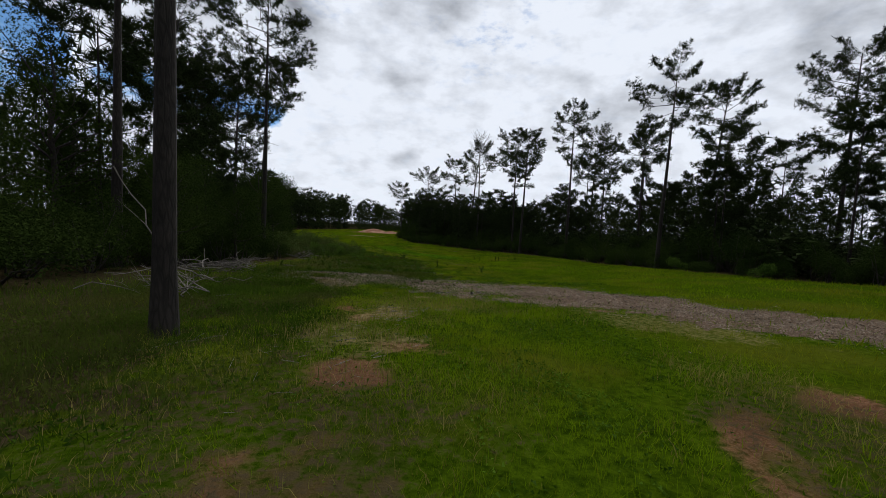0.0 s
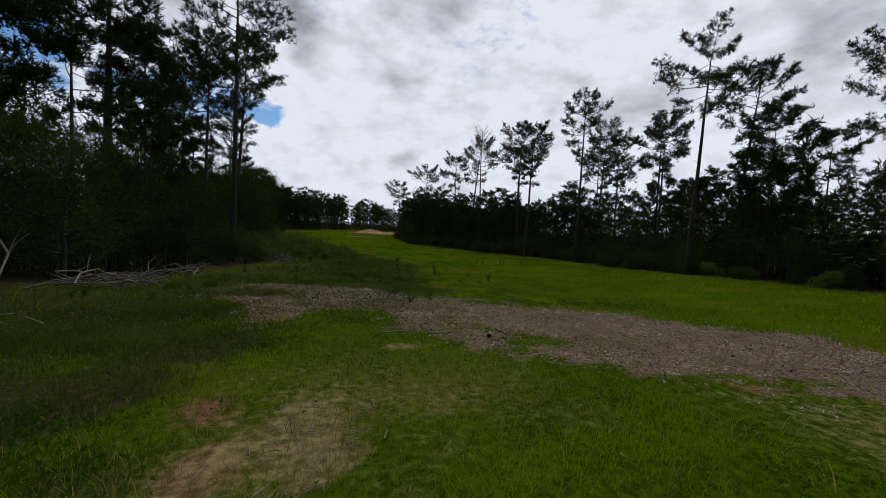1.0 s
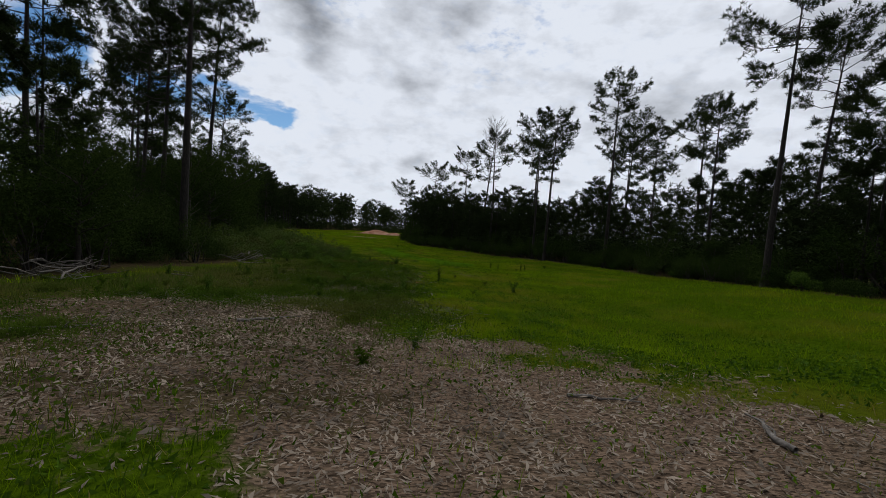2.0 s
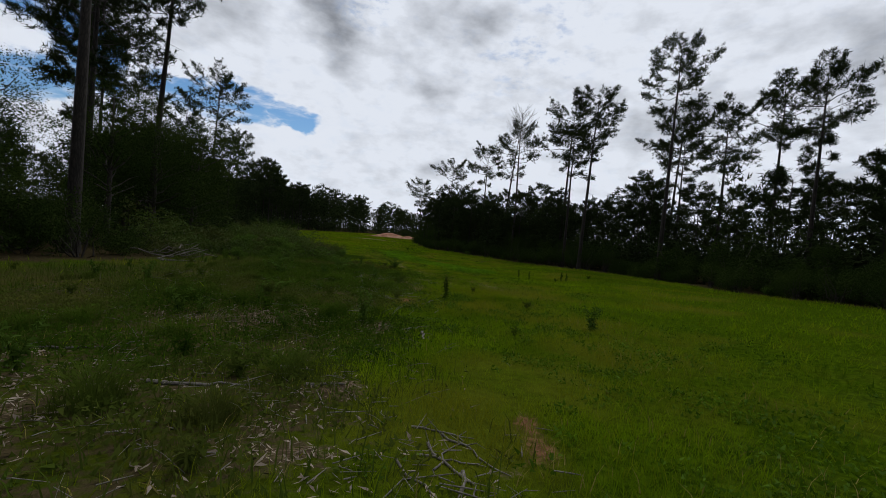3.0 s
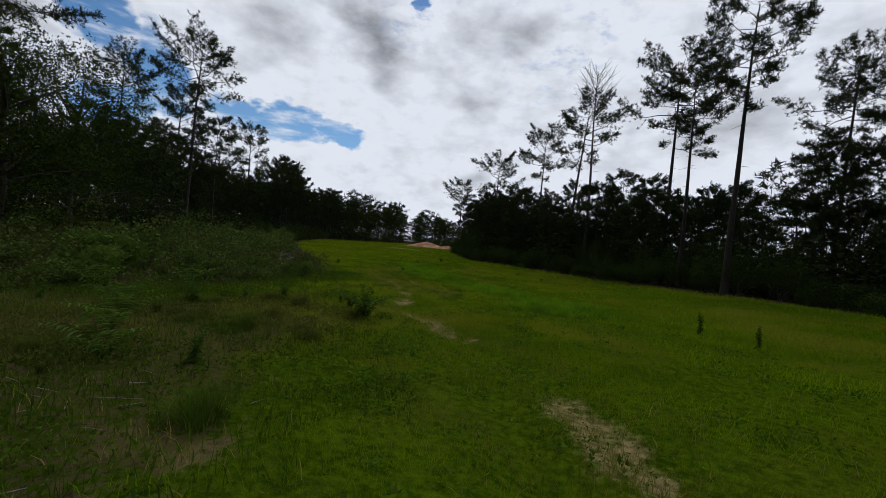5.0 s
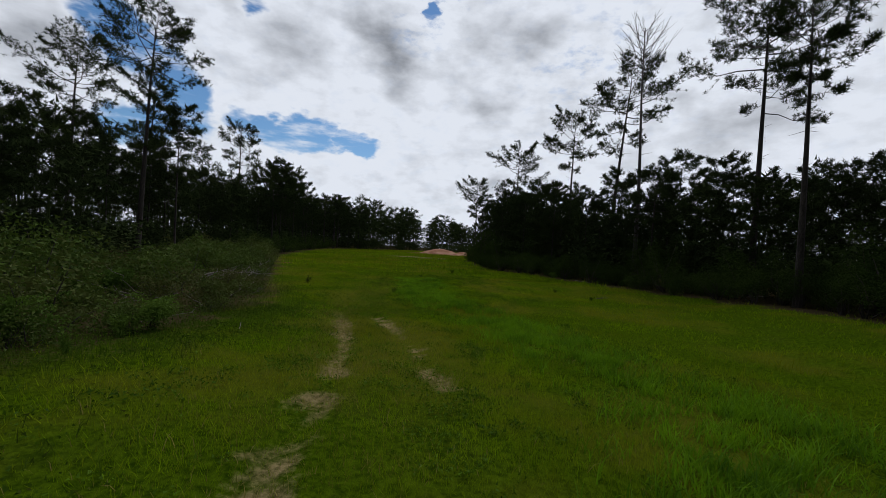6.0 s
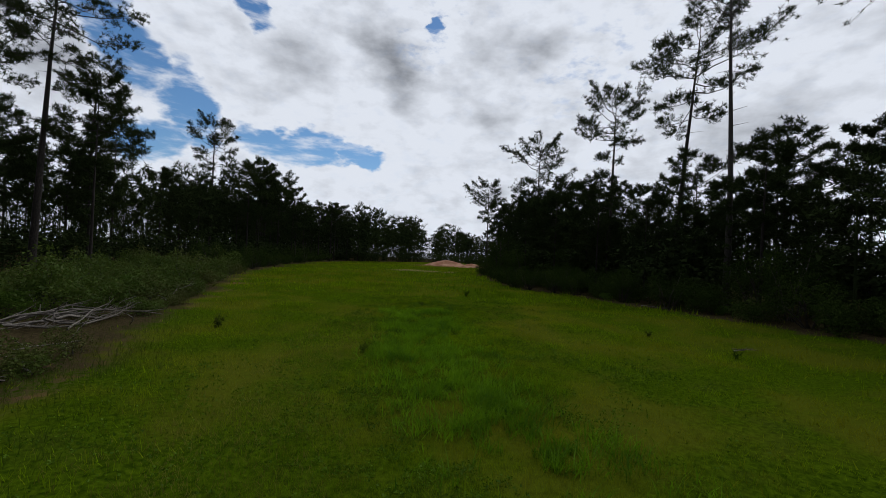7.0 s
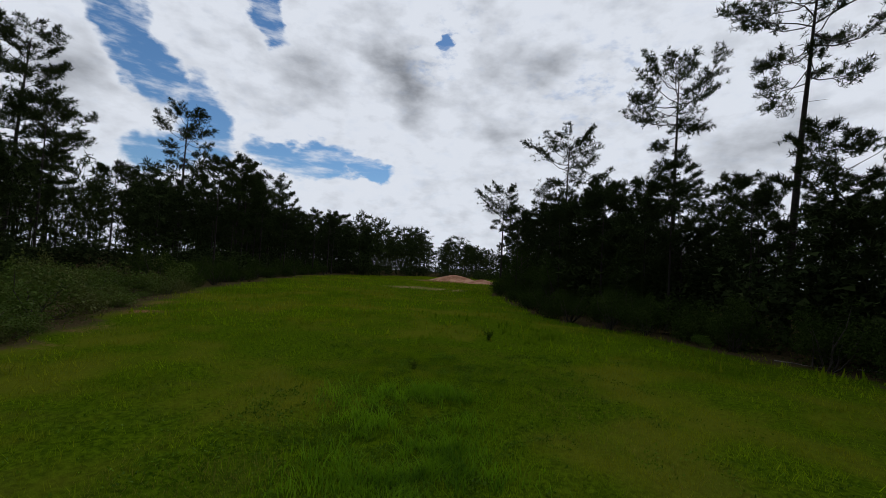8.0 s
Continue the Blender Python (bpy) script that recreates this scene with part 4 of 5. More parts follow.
def far_wood():
    """The wood behind its edge, further than single trees can be told apart."""
    r = np.random.default_rng(21)
    near_pines = [far_pine(r, b, q, 74, 6, 0.050, 0.0060) for b, q in ((0.24, 0.17), (0.42, 0.18), (0.50, 0.16), (0.16, 0.18), (0.34, 0.20))]
    far_pines = [far_pine(r, b, q, 56, 5, 0.062, 0.0092) for b, q in ((0.16, 0.17), (0.34, 0.18), (0.45, 0.16), (0.10, 0.18), (0.26, 0.19))]
    thick = [far_thicket(r, 300, 0.058) for k in range(4)]
    T = Soup()

    def plant(shape, x, y, h, wide=1.0):
        a = r.uniform(0, 6.28)
        c, q = math.cos(a), math.sin(a)
        v = shape @ np.array([[c, q, 0], [-q, c, 0], [0, 0, 1]]) * (h * wide, h * wide, h)
        T.blades(v + (x, y, float(ground_z(x, y)) - 0.1))

    def pick(group):
        return group[int(r.integers(len(group)))]

    # the end of the clearing
    for k in range(540):
        y, x = r.uniform(195, 330), r.uniform(-130, 60)
        if -44 < x < -6 and y < 262:
            continue
        plant(pick(far_pines), x, y, r.uniform(15.5, 20.5) if x < -30 else r.uniform(11, 16), r.uniform(1.05, 1.45))
        if k % 2:
            plant(pick(thick), x + r.uniform(-4, 4), y - r.uniform(0, 4), r.uniform(3.5, 6.0), 1.4)
    for k in range(34):
        plant(pick(far_pines), r.uniform(-48, -2), r.uniform(264, 310), r.uniform(9.5, 13.0), r.uniform(1.1, 1.5))
    # the eastern wood
    for k in range(250):
        y = r.uniform(16, 200)
        plant(pick(near_pines), along(RIGHT_EDGE, y) + 6 + 46 * r.random() ** 1.4, y, r.uniform(7.5, 12.0) if 50 < y < 130 else r.uniform(8.5, 14.0), r.uniform(0.85, 1.15))
    for k in range(260):
        y = r.uniform(14, 190)
        plant(pick(thick), along(RIGHT_EDGE, y) + 5 + 34 * r.random(), y, r.uniform(3.2, 6.2), r.uniform(1.0, 1.5))
    # the western wood
    for k in range(225):
        y = r.uniform(88, 225)
        plant(pick(near_pines if y < 150 else far_pines), along(LEFT_EDGE, y) - r.uniform(7 if y > 118 else 15, 52), y, r.uniform(13.5, 19.0) if y > 130 else r.uniform(10, 14), r.uniform(0.85, 1.1))
    for k in range(70):
        y = r.uniform(84, 225)
        plant(pick(thick), along(LEFT_EDGE, y) - r.uniform(8 if y > 118 else 17, 45), y, r.uniform(2.8, 5.0), r.uniform(1.0, 1.5))
    for k in range(100):
        y = r.uniform(8, 88)
        plant(pick(near_pines), along(LEFT_EDGE, y) - r.uniform(14 if y > 50 else 8, 52), y, r.uniform(8, 11) if y > 45 else r.uniform(10, 15), r.uniform(0.9, 1.2))
        plant(pick(thick), along(LEFT_EDGE, y) - r.uniform(16 if y > 50 else 7, 45), y, r.uniform(3.0, 5.5), r.uniform(1.0, 1.5))
    # low-branched young growth that closes the eastern wood
    for k in range(130):
        y = r.uniform(22, 130)
        plant(near_pines[(0, 3)[k % 2]], along(RIGHT_EDGE, y) + r.uniform(6, 24), y, r.uniform(6.2, 9.2), r.uniform(1.1, 1.4))
    for k in range(60):
        y = r.uniform(30, 78)
        plant(near_pines[(0, 3)[k % 2]], along(RIGHT_EDGE, y) + r.uniform(5, 18), y, r.uniform(6.0, 8.8), r.uniform(1.1, 1.4))
    for k in range(70):
        y = r.uniform(80, 128)
        plant(near_pines[(0, 3, 4)[k % 3]], along(RIGHT_EDGE, y) + r.uniform(5, 20), y, r.uniform(7.0, 10.5), r.uniform(1.0, 1.3))
    # undergrowth along the far edges
    for k in range(85):
        y = r.uniform(110, 230)
        plant(pick(thick), along(LEFT_EDGE, y) - r.uniform(3 if y > 118 else 15, 26), y, r.uniform(3.4, 6.0), r.uniform(1.2, 1.7))
    for k in range(60):
        y = r.uniform(82, 120)
        plant(pick(thick), along(LEFT_EDGE, y) - r.uniform(14, 32), y, r.uniform(3.0, 5.0), r.uniform(1.2, 1.7))
    for k in range(190):
        x = r.uniform(-125, 40)
        y = r.uniform(235, 270) if -50 < x < 0 else r.uniform(196, 215)
        plant(pick(thick), x, y, r.uniform(3.4, 5.5), r.uniform(1.4, 2.0))
    for k in range(190):
        y = r.uniform(30, 150)
        plant(pick(thick), along(RIGHT_EDGE, y) + r.uniform(5, 16), y, r.uniform(3.2, 5.6), r.uniform(1.2, 1.7))
    # behind the camera
    for k in range(60):
        a, d = r.uniform(math.pi * 1.05, math.pi * 1.95), r.uniform(38, 70)
        plant(pick(near_pines), math.cos(a) * d, 5 + math.sin(a) * d, r.uniform(11, 16), 1.2)
    tagged(part("far_wood", *T.arrays(), M_NEEDLE), "far dark pine wood closing the clearing", "wood", kind="stuff")


far_wood()


# ---- the red clay mound on the rise ----
def mound():
    n = 40
    u = np.linspace(-1, 1, n)
    X, Y = np.meshgrid(u, u)
    r = np.hypot(X, Y)
    h = np.clip(1 - r ** 2, 0, 1) ** 1.3 * (0.7 + 0.7 * grid_noise(X + 5, Y + 5, 0.45, 3))
    V = np.stack([X * 8.0, Y * 3.5, h * 1.5 - 0.12], -1).reshape(-1, 3)
    i, j = np.meshgrid(np.arange(n - 1), np.arange(n - 1), indexing="ij")
    q = np.stack([i * n + j, i * n + j + 1, (i + 1) * n + j + 1, (i + 1) * n + j], -1).reshape(-1, 4)
    ob = part("clay_mound", V, q, M_CLAY_BARE, None, "", True)
    tagged(ob, "heap of bare red clay at the far end", "mound")
    stand(ob, -22.5, 192, 8, 1.0, 0.0)
    c = copy_thing(ob, pose(-14.5, 186, float(ground_z(-14.5, 186)), 0, 0, -12))
    c.scale = (0.6, 0.7, 0.65)


def bare_clay():
    m, N, out = shader("bare_clay")
    pos = N.add("ShaderNodeNewGeometry").outputs["Position"]
    a, b = N.noise(pos, 0.6, 5), N.noise(pos, 5.0, 5)
    col = N.mix(N.ramp(a, 0.35, 0.65), (0.25, 0.105, 0.052), (0.40, 0.215, 0.125))
    col = N.mix(N.math("MULTIPLY", N.ramp(b, 0.5, 0.8), 0.5), col, (0.20, 0.10, 0.06))
    p = N.add("ShaderNodeBsdfPrincipled")
    N.put(p.inputs["Base Color"], col)
    p.inputs["Roughness"].default_value = 0.95
    bp = N.add("ShaderNodeBump")
    bp.inputs["Strength"].default_value = 0.6
    bp.inputs["Distance"].default_value = 0.2
    N.put(bp.inputs["Height"], b)
    N.put(p.inputs["Normal"], bp.outputs[0])
    N.put(out.inputs[0], p.outputs[0])
    return m


M_CLAY_BARE = bare_clay()
mound()


# ---- dead wood on the ground ----
def crooked(rng, pts, n=6, rough=0.05):
    """A crooked line through the given plan points, lying on the ground or lifted by the third value."""
    pts = np.array([(*p, 0.0) if len(p) == 2 else p for p in pts], float)
    d = np.concatenate([[0], np.cumsum(np.linalg.norm(np.diff(pts[:, :2], axis=0), axis=1) + 1e-6)])
    u = np.linspace(0, d[-1], n)
    p = np.stack([np.interp(u, d, pts[:, i]) for i in range(3)], -1)
    p[1:-1, :2] += rng.normal(0, rough * d[-1] / n, (n - 2, 2))
    p[:, 2] += ground_z(p[:, 0], p[:, 1])
    return p


def bough(S, rng, p, r, twigs=3, sides=6):
    n = len(p)
    S.tube(p, r * np.linspace(1, 0.35, n) * rng.uniform(0.85, 1.15, n), sides)
    ln = np.linalg.norm(p[-1] - p[0])
    for k in range(twigs):
        i = rng.integers(1, n)
        a = p[i]
        e = a + (unit(rng, 1, 0.5)[0] * 0.5 + (p[-1] - p[0]) / (ln + 1e-6) * 0.5) * ln * rng.uniform(0.12, 0.3)
        m = (a + e) / 2 + rng.normal(0, 0.02, 3)
        S.tube(np.stack([a, m, e]), [r * 0.45, r * 0.32, r * 0.15], 4)


def dead_branch(seed, pts, r, twigs=3, rough=0.25, label="bare grey dead branch lying among weeds and chips"):
    rng = np.random.default_rng(seed)
    p = crooked(rng, pts, 7, rough)
    p[:, 2] += r * 0.9
    o = p.mean(0)
    o[2] = p[:, 2].min() - r
    S = Soup()
    bough(S, rng, p - o, r, twigs)
    ob = part("dead_branch", *S.arrays(), M_DEAD, None, "", True)
    ob.location = o
    return tagged(ob, label, "branch", "dead branches on the ground")


for k, (pts, r, tw) in enumerate([
        ([(-0.74, 20.0), (-0.05, 20.32)], 0.022, 2), ([(0.16, 20.1), (0.91, 20.27)], 0.022, 3), ([(1.62, 20.65), (1.76, 20.0)], 0.03, 1), ([(1.32, 19.75), (1.42, 20.2)], 0.05, 0),
        ([(-0.5, 30.25), (0.15, 30.69), (1.14, 31.79)], 0.011, 2), ([(1.14, 31.8), (1.12, 30.5)], 0.014, 1), ([(-0.61, 29.7), (-0.26, 29.76), (0.06, 29.77), (1.16, 29.7)], 0.010, 2), ([(-2.78, 31.02), (-1.98, 30.41)], 0.020, 1),
        ([(-1.7, 29.9), (-1.2, 29.45)], 0.02, 1), ([(0.18, 36.82), (0.68, 37.46)], 0.018, 1), ([(-0.26, 37.26), (0.03, 37.0)], 0.011, 1), ([(0.58, 36.8), (0.62, 36.3)], 0.03, 0), ([(-1.7, 42.1), (-1.9, 43.2, 0.1), (-2.22, 44.2, 0.4)], 0.008, 4),
        ([(-3.1, 41.9), (-2.31, 42.37)], 0.010, 2), ([(-0.85, 41.26), (-0.6, 41.1)], 0.03, 1), ([(0.48, 41.05), (0.62, 41.5)], 0.024, 0), ([(-1.2, 41.7), (-0.5, 40.9)], 0.009, 2), ([(-1.6, 41.1), (-0.9, 41.4)], 0.010, 2),
        ([(0.9, 32.2), (1.3, 31.4)], 0.012, 1), ([(1.0, 32.4), (1.45, 31.8)], 0.010, 1), ([(0.7, 31.9), (1.1, 31.3)], 0.010, 1), ([(0.75, 32.5), (1.25, 32.35)], 0.010, 1), ([(0.85, 32.0), (1.3, 31.9)], 0.009, 1), ([(0.95, 31.8), (1.2, 32.5)], 0.008, 0), ([(-0.9, 33.9), (-0.5, 33.8)], 0.02, 0), ([(-0.4, 33.3), (0.0, 33.4)], 0.02, 0),
        ([(-7.7, 69.4), (-7.8, 69.6, 0.14), (-7.95, 69.75)], 0.014, 0), ([(-10.8, 38.0), (-9.7, 37.6)], 0.03, 2), ([(-11.7, 39.6), (-10.6, 39.0)], 0.025, 2), ([(-12.2, 47.7), (-10.9, 48.8)], 0.035, 3), ([(-12.7, 48.2), (-11.4, 48.8)], 0.03, 3),
        ([(-16.1, 55.4), (-17.4, 57.0, 1.3)], 0.03, 2), ([(-3.0, 27.4), (-2.1, 28.2)], 0.03, 2), ([(-5.4, 25.4), (-4.4, 26.2)], 0.03, 2), ([(3.4, 23.0), (3.55, 23.7)], 0.03, 2), ([(6.2, 22.2), (6.5, 22.7)], 0.02, 1), ([(2.0, 24.2), (2.7, 24.0)], 0.02, 1),
        ([(6.6, 104.0), (8.1, 103.4)], 0.035, 3), ([(4.9, 111.6), (6.7, 110.9)], 0.035, 3), ([(8.4, 110.5), (9.6, 110.1, 0.3)], 0.03, 3), ([(9.5, 103.5), (10.8, 102.7)], 0.035, 3), ([(18.0, 94.3), (19.1, 93.6, 0.2)], 0.04, 3), ([(-27.0, 97.2), (-25.7, 96.9, 0.2)], 0.03, 3),
        ([(-10.5, 22.6), (-11.0, 23.3, 1.6), (-13.2, 24.2, 4.2)], 0.035, 4), ([(22.3, 80.5), (22.9, 80.9, 2.4)], 0.06, 2), ([(-3.9, 33.6), (-3.0, 34.2)], 0.02, 2), ([(-1.8, 33.0), (-0.8, 33.2)], 0.02, 2), ([(-3.4, 38.2), (-2.2, 38.6)], 0.015, 2), ([(-4.2, 12.4), (-3.5, 13.4)], 0.015, 3),
        ([(-13.5, 78.5), (-12.2, 77.5, 0.5)], 0.02, 3), ([(-12.5, 75.5), (-13.3, 77.5, 0.7)], 0.02, 4), ([(-11.2, 72.4), (-12.6, 73.0, 0.4)], 0.025, 3), ([(-15.2, 81.0), (-15.9, 82.4, 0.9)], 0.02, 4), ([(-10.4, 69.0), (-9.9, 70.2, 0.15)], 0.018, 3)]):
    dead_branch(400 + k, pts, r, tw)


bank = np.random.default_rng(480)
for k in range(26):
    y = bank.uniform(62, 92)
    x = along(LEFT_EDGE, y) - bank.uniform(0.2, 7.0)
    a, ln, lift = bank.uniform(0, 6.28), bank.uniform(0.9, 2.6), bank.uniform(0.2, 1.1)
    dead_branch(481 + k, [(x, y, 0.05), (x + math.cos(a) * ln, y + math.sin(a) * ln, lift)], bank.uniform(0.012, 0.028), 4, 0.3, "bare grey dead branch sticking out of the scrub")
dead_branch(520, [(5.8, 89.4), (6.7, 89.8, 0.1)], 0.025, 4)
dead_branch(521, [(6.0, 89.9), (6.6, 89.2, 0.15)], 0.02, 4)


def brush_pile(seed, x, y, length, width, turn, n, r, label):
    """Bare branches heaped over one another."""
    rng = np.random.default_rng(seed)
    root = new("brush_pile")
    root.location = (x, y, float(ground_z(x, y)))
    c, s = math.cos(radians(turn)), math.sin(radians(turn))
    for k in range(n):
        a = rng.normal(0, 0.42 if k % 3 else 1.1)
        ln = length * rng.uniform(0.45, 1.0)
        u = np.linspace(-0.5, 0.5, 7)
        px, py = u * ln * math.cos(a) + rng.normal(0, length * 0.14), u * ln * math.sin(a) + rng.normal(0, width * 0.3)
        wx, wy = px * c - py * s, px * s + py * c
        z = ground_z(x + wx, y + wy) - float(ground_z(x, y)) + 0.05 + 0.55 * (k / n) * width * 0.5 + rng.uniform(-0.1, 0.35) * (u + 0.5)
        z = z + 0.18 * np.sin(u * 5 + k)
        p = np.stack([wx, wy, z], -1)
        p[1:-1] += rng.normal(0, 0.04, (5, 3))
        S = Soup()
        bough(S, rng, p, r * rng.uniform(0.45, 1.2), 3, 5)
        part("branch", *S.arrays(), M_DEAD, root, "", True)
    return tagged(root, label, "brush pile", "brush piles")


brush_pile(61, -9.4, 25.0, 3.4, 1.4, 15, 20, 0.028, "heap of bleached grey branches at the wood's edge")
brush_pile(62, -6.9, 17.6, 3.2, 1.4, 150, 24, 0.020, "tangle of bleached branches in the grass")
brush_pile(63, -18.9, 84.4, 5.0, 1.3, 78, 18, 0.05, "heap of cut grey poles beside the field")
brush_pile(64, -12.4, 34.5, 3.0, 1.6, 40, 12, 0.04, "heap of dead branches under the trees")
brush_pile(65, -13.0, 50.0, 3.0, 1.6, 70, 10, 0.035, "heap of dead branches under the trees")


# ---- shredded bark ----
def dead_stalks():
    """Thin dry stalks and twigs strewn among the weeds."""
    rng = np.random.default_rng(73)
    S = Soup()
    for k in range(800):
        y = rng.uniform(23, 48)
        x = rng.uniform(-8, 1.2 if y < 38 else 0.4)
        a, ln = rng.uniform(0, 6.28), rng.uniform(0.12, 0.55)
        d = np.array([math.cos(a), math.sin(a)]) * ln
        px, py = x + d[0] * np.array([0, 0.5, 1]), y + d[1] * np.array([0, 0.5, 1])
        z = ground_z(px, py) + np.array([0.02, 0.05, 0.04]) + rng.uniform(0, 0.16) * np.array([0, 0.5, 1])
        r = rng.uniform(0.0015, 0.0042)
        S.tube(np.stack([px, py, z], -1), [r, r * 0.8, r * 0.5], 3)
    tagged(part("dead_stalks", *S.arrays(), M_DEAD), "thin dry stalks and twigs strewn among weeds", "twigs", kind="stuff")


dead_stalks()


def chips_stuff():
    rng = np.random.default_rng(71)
    n = 260000
    x = np.where(rng.random(n) < 0.72, rng.uniform(-7, 13, n), rng.uniform(-5, 1.5, n))
    y = np.where(x < 1.4, rng.uniform(18, 39.5, n), rng.uniform(13, 27, n))
    chips = cover(x, y)[2]
    k = rng.random(n) < np.clip(chips * 1.1 - 0.12, 0.004, 1)
    x, y = x[k][:62000], y[k][:62000]
    n = len(x)
    z = ground_z(x, y) + rng.uniform(0.0, 0.035, n)
    a, t = rng.uniform(0, 6.28, n), rng.normal(0, 0.28, n)
    ln = np.where(rng.random(n) < 0.10, rng.uniform(0.04, 0.065, n), rng.uniform(0.014, 0.042, n))
    w = ln * rng.uniform(0.12, 0.30, n)
    d = np.stack([np.cos(a) * np.cos(t), np.sin(a) * np.cos(t), np.sin(t)], -1) * ln[:, None]
    s = np.stack([-np.sin(a), np.cos(a), rng.normal(0, 0.35, n)], -1) * w[:, None]
    c = np.stack([x, y, z], -1)
    up = np.zeros((n, 3))
    up[:, 2] = w * 0.35
    v = np.stack([c - d - s * 0.6, c + s + up, c + d - s * 0.3, c - s], 1).reshape(-1, 3)
    f = np.arange(n)[:, None] * 4
    f = np.concatenate([f + [0, 3, 2], f + [0, 2, 1]])
    ob = part("bark_chips", v, f, M_CHIP)
    tagged(ob, "grey-brown shredded bark and wood chips strewn over the track", "wood chips", kind="stuff")


chips_stuff()


# ---- weeds and low plants ----
def weed(seed, height, leaf, leaves, spread, material, stems=4):
    """A herb with upright stems and narrow leaves all along them."""
    rng = np.random.default_rng(seed)
    root = new("weed")
    tri = []
    for k in range(stems):
        a = rng.uniform(0, 6.28)
        e = np.array([math.cos(a) * spread * rng.uniform(0.2, 1), math.sin(a) * spread * rng.uniform(0.2, 1), height * rng.uniform(0.65, 1.0)])
        u = np.linspace(0, 1, 5)
        p = e[None] * np.stack([u ** 1.5, u ** 1.5, u], -1)
        p[0, 2] = -0.03
        S = Soup()
        S.tube(p, 0.007 * height / 0.6 * (1 - 0.7 * u), 3)
        part("stem", *S.arrays(), M_RANK, root)
        n = leaves // stems
        s = rng.uniform(0.12, 1.0, n)
        at = np.stack([np.interp(s, u, p[:, i]) for i in range(3)], -1)
        d = unit(rng, n, 0.35)
        ln = leaf * rng.uniform(0.6, 1.3, n) * (1.15 - 0.5 * s)
        sd = np.cross(d, unit(rng, n))
        sd /= np.linalg.norm(sd, axis=1)[:, None] + 1e-9
        mid, tip = at + d * (ln * 0.5)[:, None], at + d * ln[:, None] - np.array([0, 0, 0.25]) * ln[:, None]
        w = sd * (ln * 0.14)[:, None]
        tri += [np.stack([at, mid + w, tip], 1), np.stack([at, tip, mid - w], 1)]
    T = Soup()
    T.blades(np.concatenate(tri))
    part("foliage", *T.arrays(), material, root)
    return tagged(root, "leafy green weed standing in the grass", "weed", "weeds")


WEEDS = [weed(80, 0.85, 0.13, 170, 0.12, M_RANK, 3), weed(81, 0.5, 0.11, 170, 0.28, M_LEAF_LIGHT, 6), weed(82, 0.36, 0.10, 160, 0.30, M_RANK, 7), weed(83, 0.6, 0.10, 180, 0.26, M_LEAF_LIGHT, 5), weed(84, 0.26, 0.09, 140, 0.26, M_RANK, 8)]
WEED_AT = [(0, 0.98, 41.7, 1.0), (1, 4.4, 38.7, 1.3), (2, 3.4, 41.2, 0.8), (3, -2.7, 57.8, 1.5), (2, -7.5, 84.0, 1.1), (2, -6.3, 102.6, 1.5), (0, 7.1, 59.4, 0.8), (0, 6.7, 61.4, 0.9), (4, 12.4, 62.0, 1.3), (2, -14.3, 85.9, 1.6),
           (4, 2.0, 44.5, 0.8), (4, 2.4, 37.4, 0.7), (2, 8.3, 56.5, 0.8), (0, 9.2, 57.2, 0.8), (0, 8.8, 57.0, 0.9), (1, 0.3, 26.0, 0.7), (2, -0.3, 25.0, 0.8), (4, -8.3, 96.0, 1.2), (4, 3.2, 91.0, 1.2), (4, 5.2, 88.0, 1.2)]
r2 = np.random.default_rng(85)
for k in range(150):
    y = r2.uniform(21, 72)
    x = r2.uniform(-12.0, 0.8) if y < 48 else r2.uniform(-13, -1.8 - 0.08 * (y - 48))
    c = cover(np.array([x]), np.array([y]))
    if c[2][0] > 0.5 or abs(x - float(path_x(y))) < 0.9 or (y > 60 and x > along(LEFT_EDGE, y) + 1.0):
        continue
    WEED_AT.append((int(r2.integers(1, 5)), x, y, r2.uniform(0.6, 1.25)))
first = set()
for k, x, y, s in WEED_AT:
    t = r2.uniform(0, 360)
    if k not in first:
        first.add(k)
        stand(WEEDS[k], x, y, t, s, 0.0)
    else:
        place_copy(WEEDS[k], x, y, t, (s, s), 0.0)

# pale young bushes along the wood, low scrub on the bank
BUSH = tagged(shrub(90, 1.5, 1.1, 3000, 0.085, M_LEAF_LIGHT, "bush", "pale green young bush in front of the wood", "bush"), group="young bushes")
BUSH_AT = [(24.8, 45.6, 1.0), (27.0, 38.0, 1.0), (29.0, 39.0, 0.8), (23.9, 58.0, 0.6), (-9.5, 68.3, 0.7), (-10.4, 66.0, 0.8), (-11.2, 63.0, 1.0), (-11.0, 58.5, 0.9), (-12.5, 60.5, 1.2), (-10.0, 54.5, 0.7), (-13.5, 57.0, 1.1), (-14.5, 62.0, 1.2),
           (-14.0, 69.0, 0.8), (-10.5, 51.5, 0.6), (10.5, 101.0, 0.5), (4.5, 106.5, 0.5), (16.5, 94.5, 0.6), (-16.0, 73.0, 0.9), (-18.5, 77.0, 0.9), (-22.0, 84.0, 0.8), (-24.0, 90.0, 0.9), (-27.0, 94.0, 0.8), (-20.5, 79.5, 1.1)]
for k, (x, y, s) in enumerate(BUSH_AT):
    if k == 0:
        stand(BUSH, x, y, 20, s)
    else:
        place_copy(BUSH, x, y, r2.uniform(0, 360), (s * r2.uniform(0.9, 1.2), s))

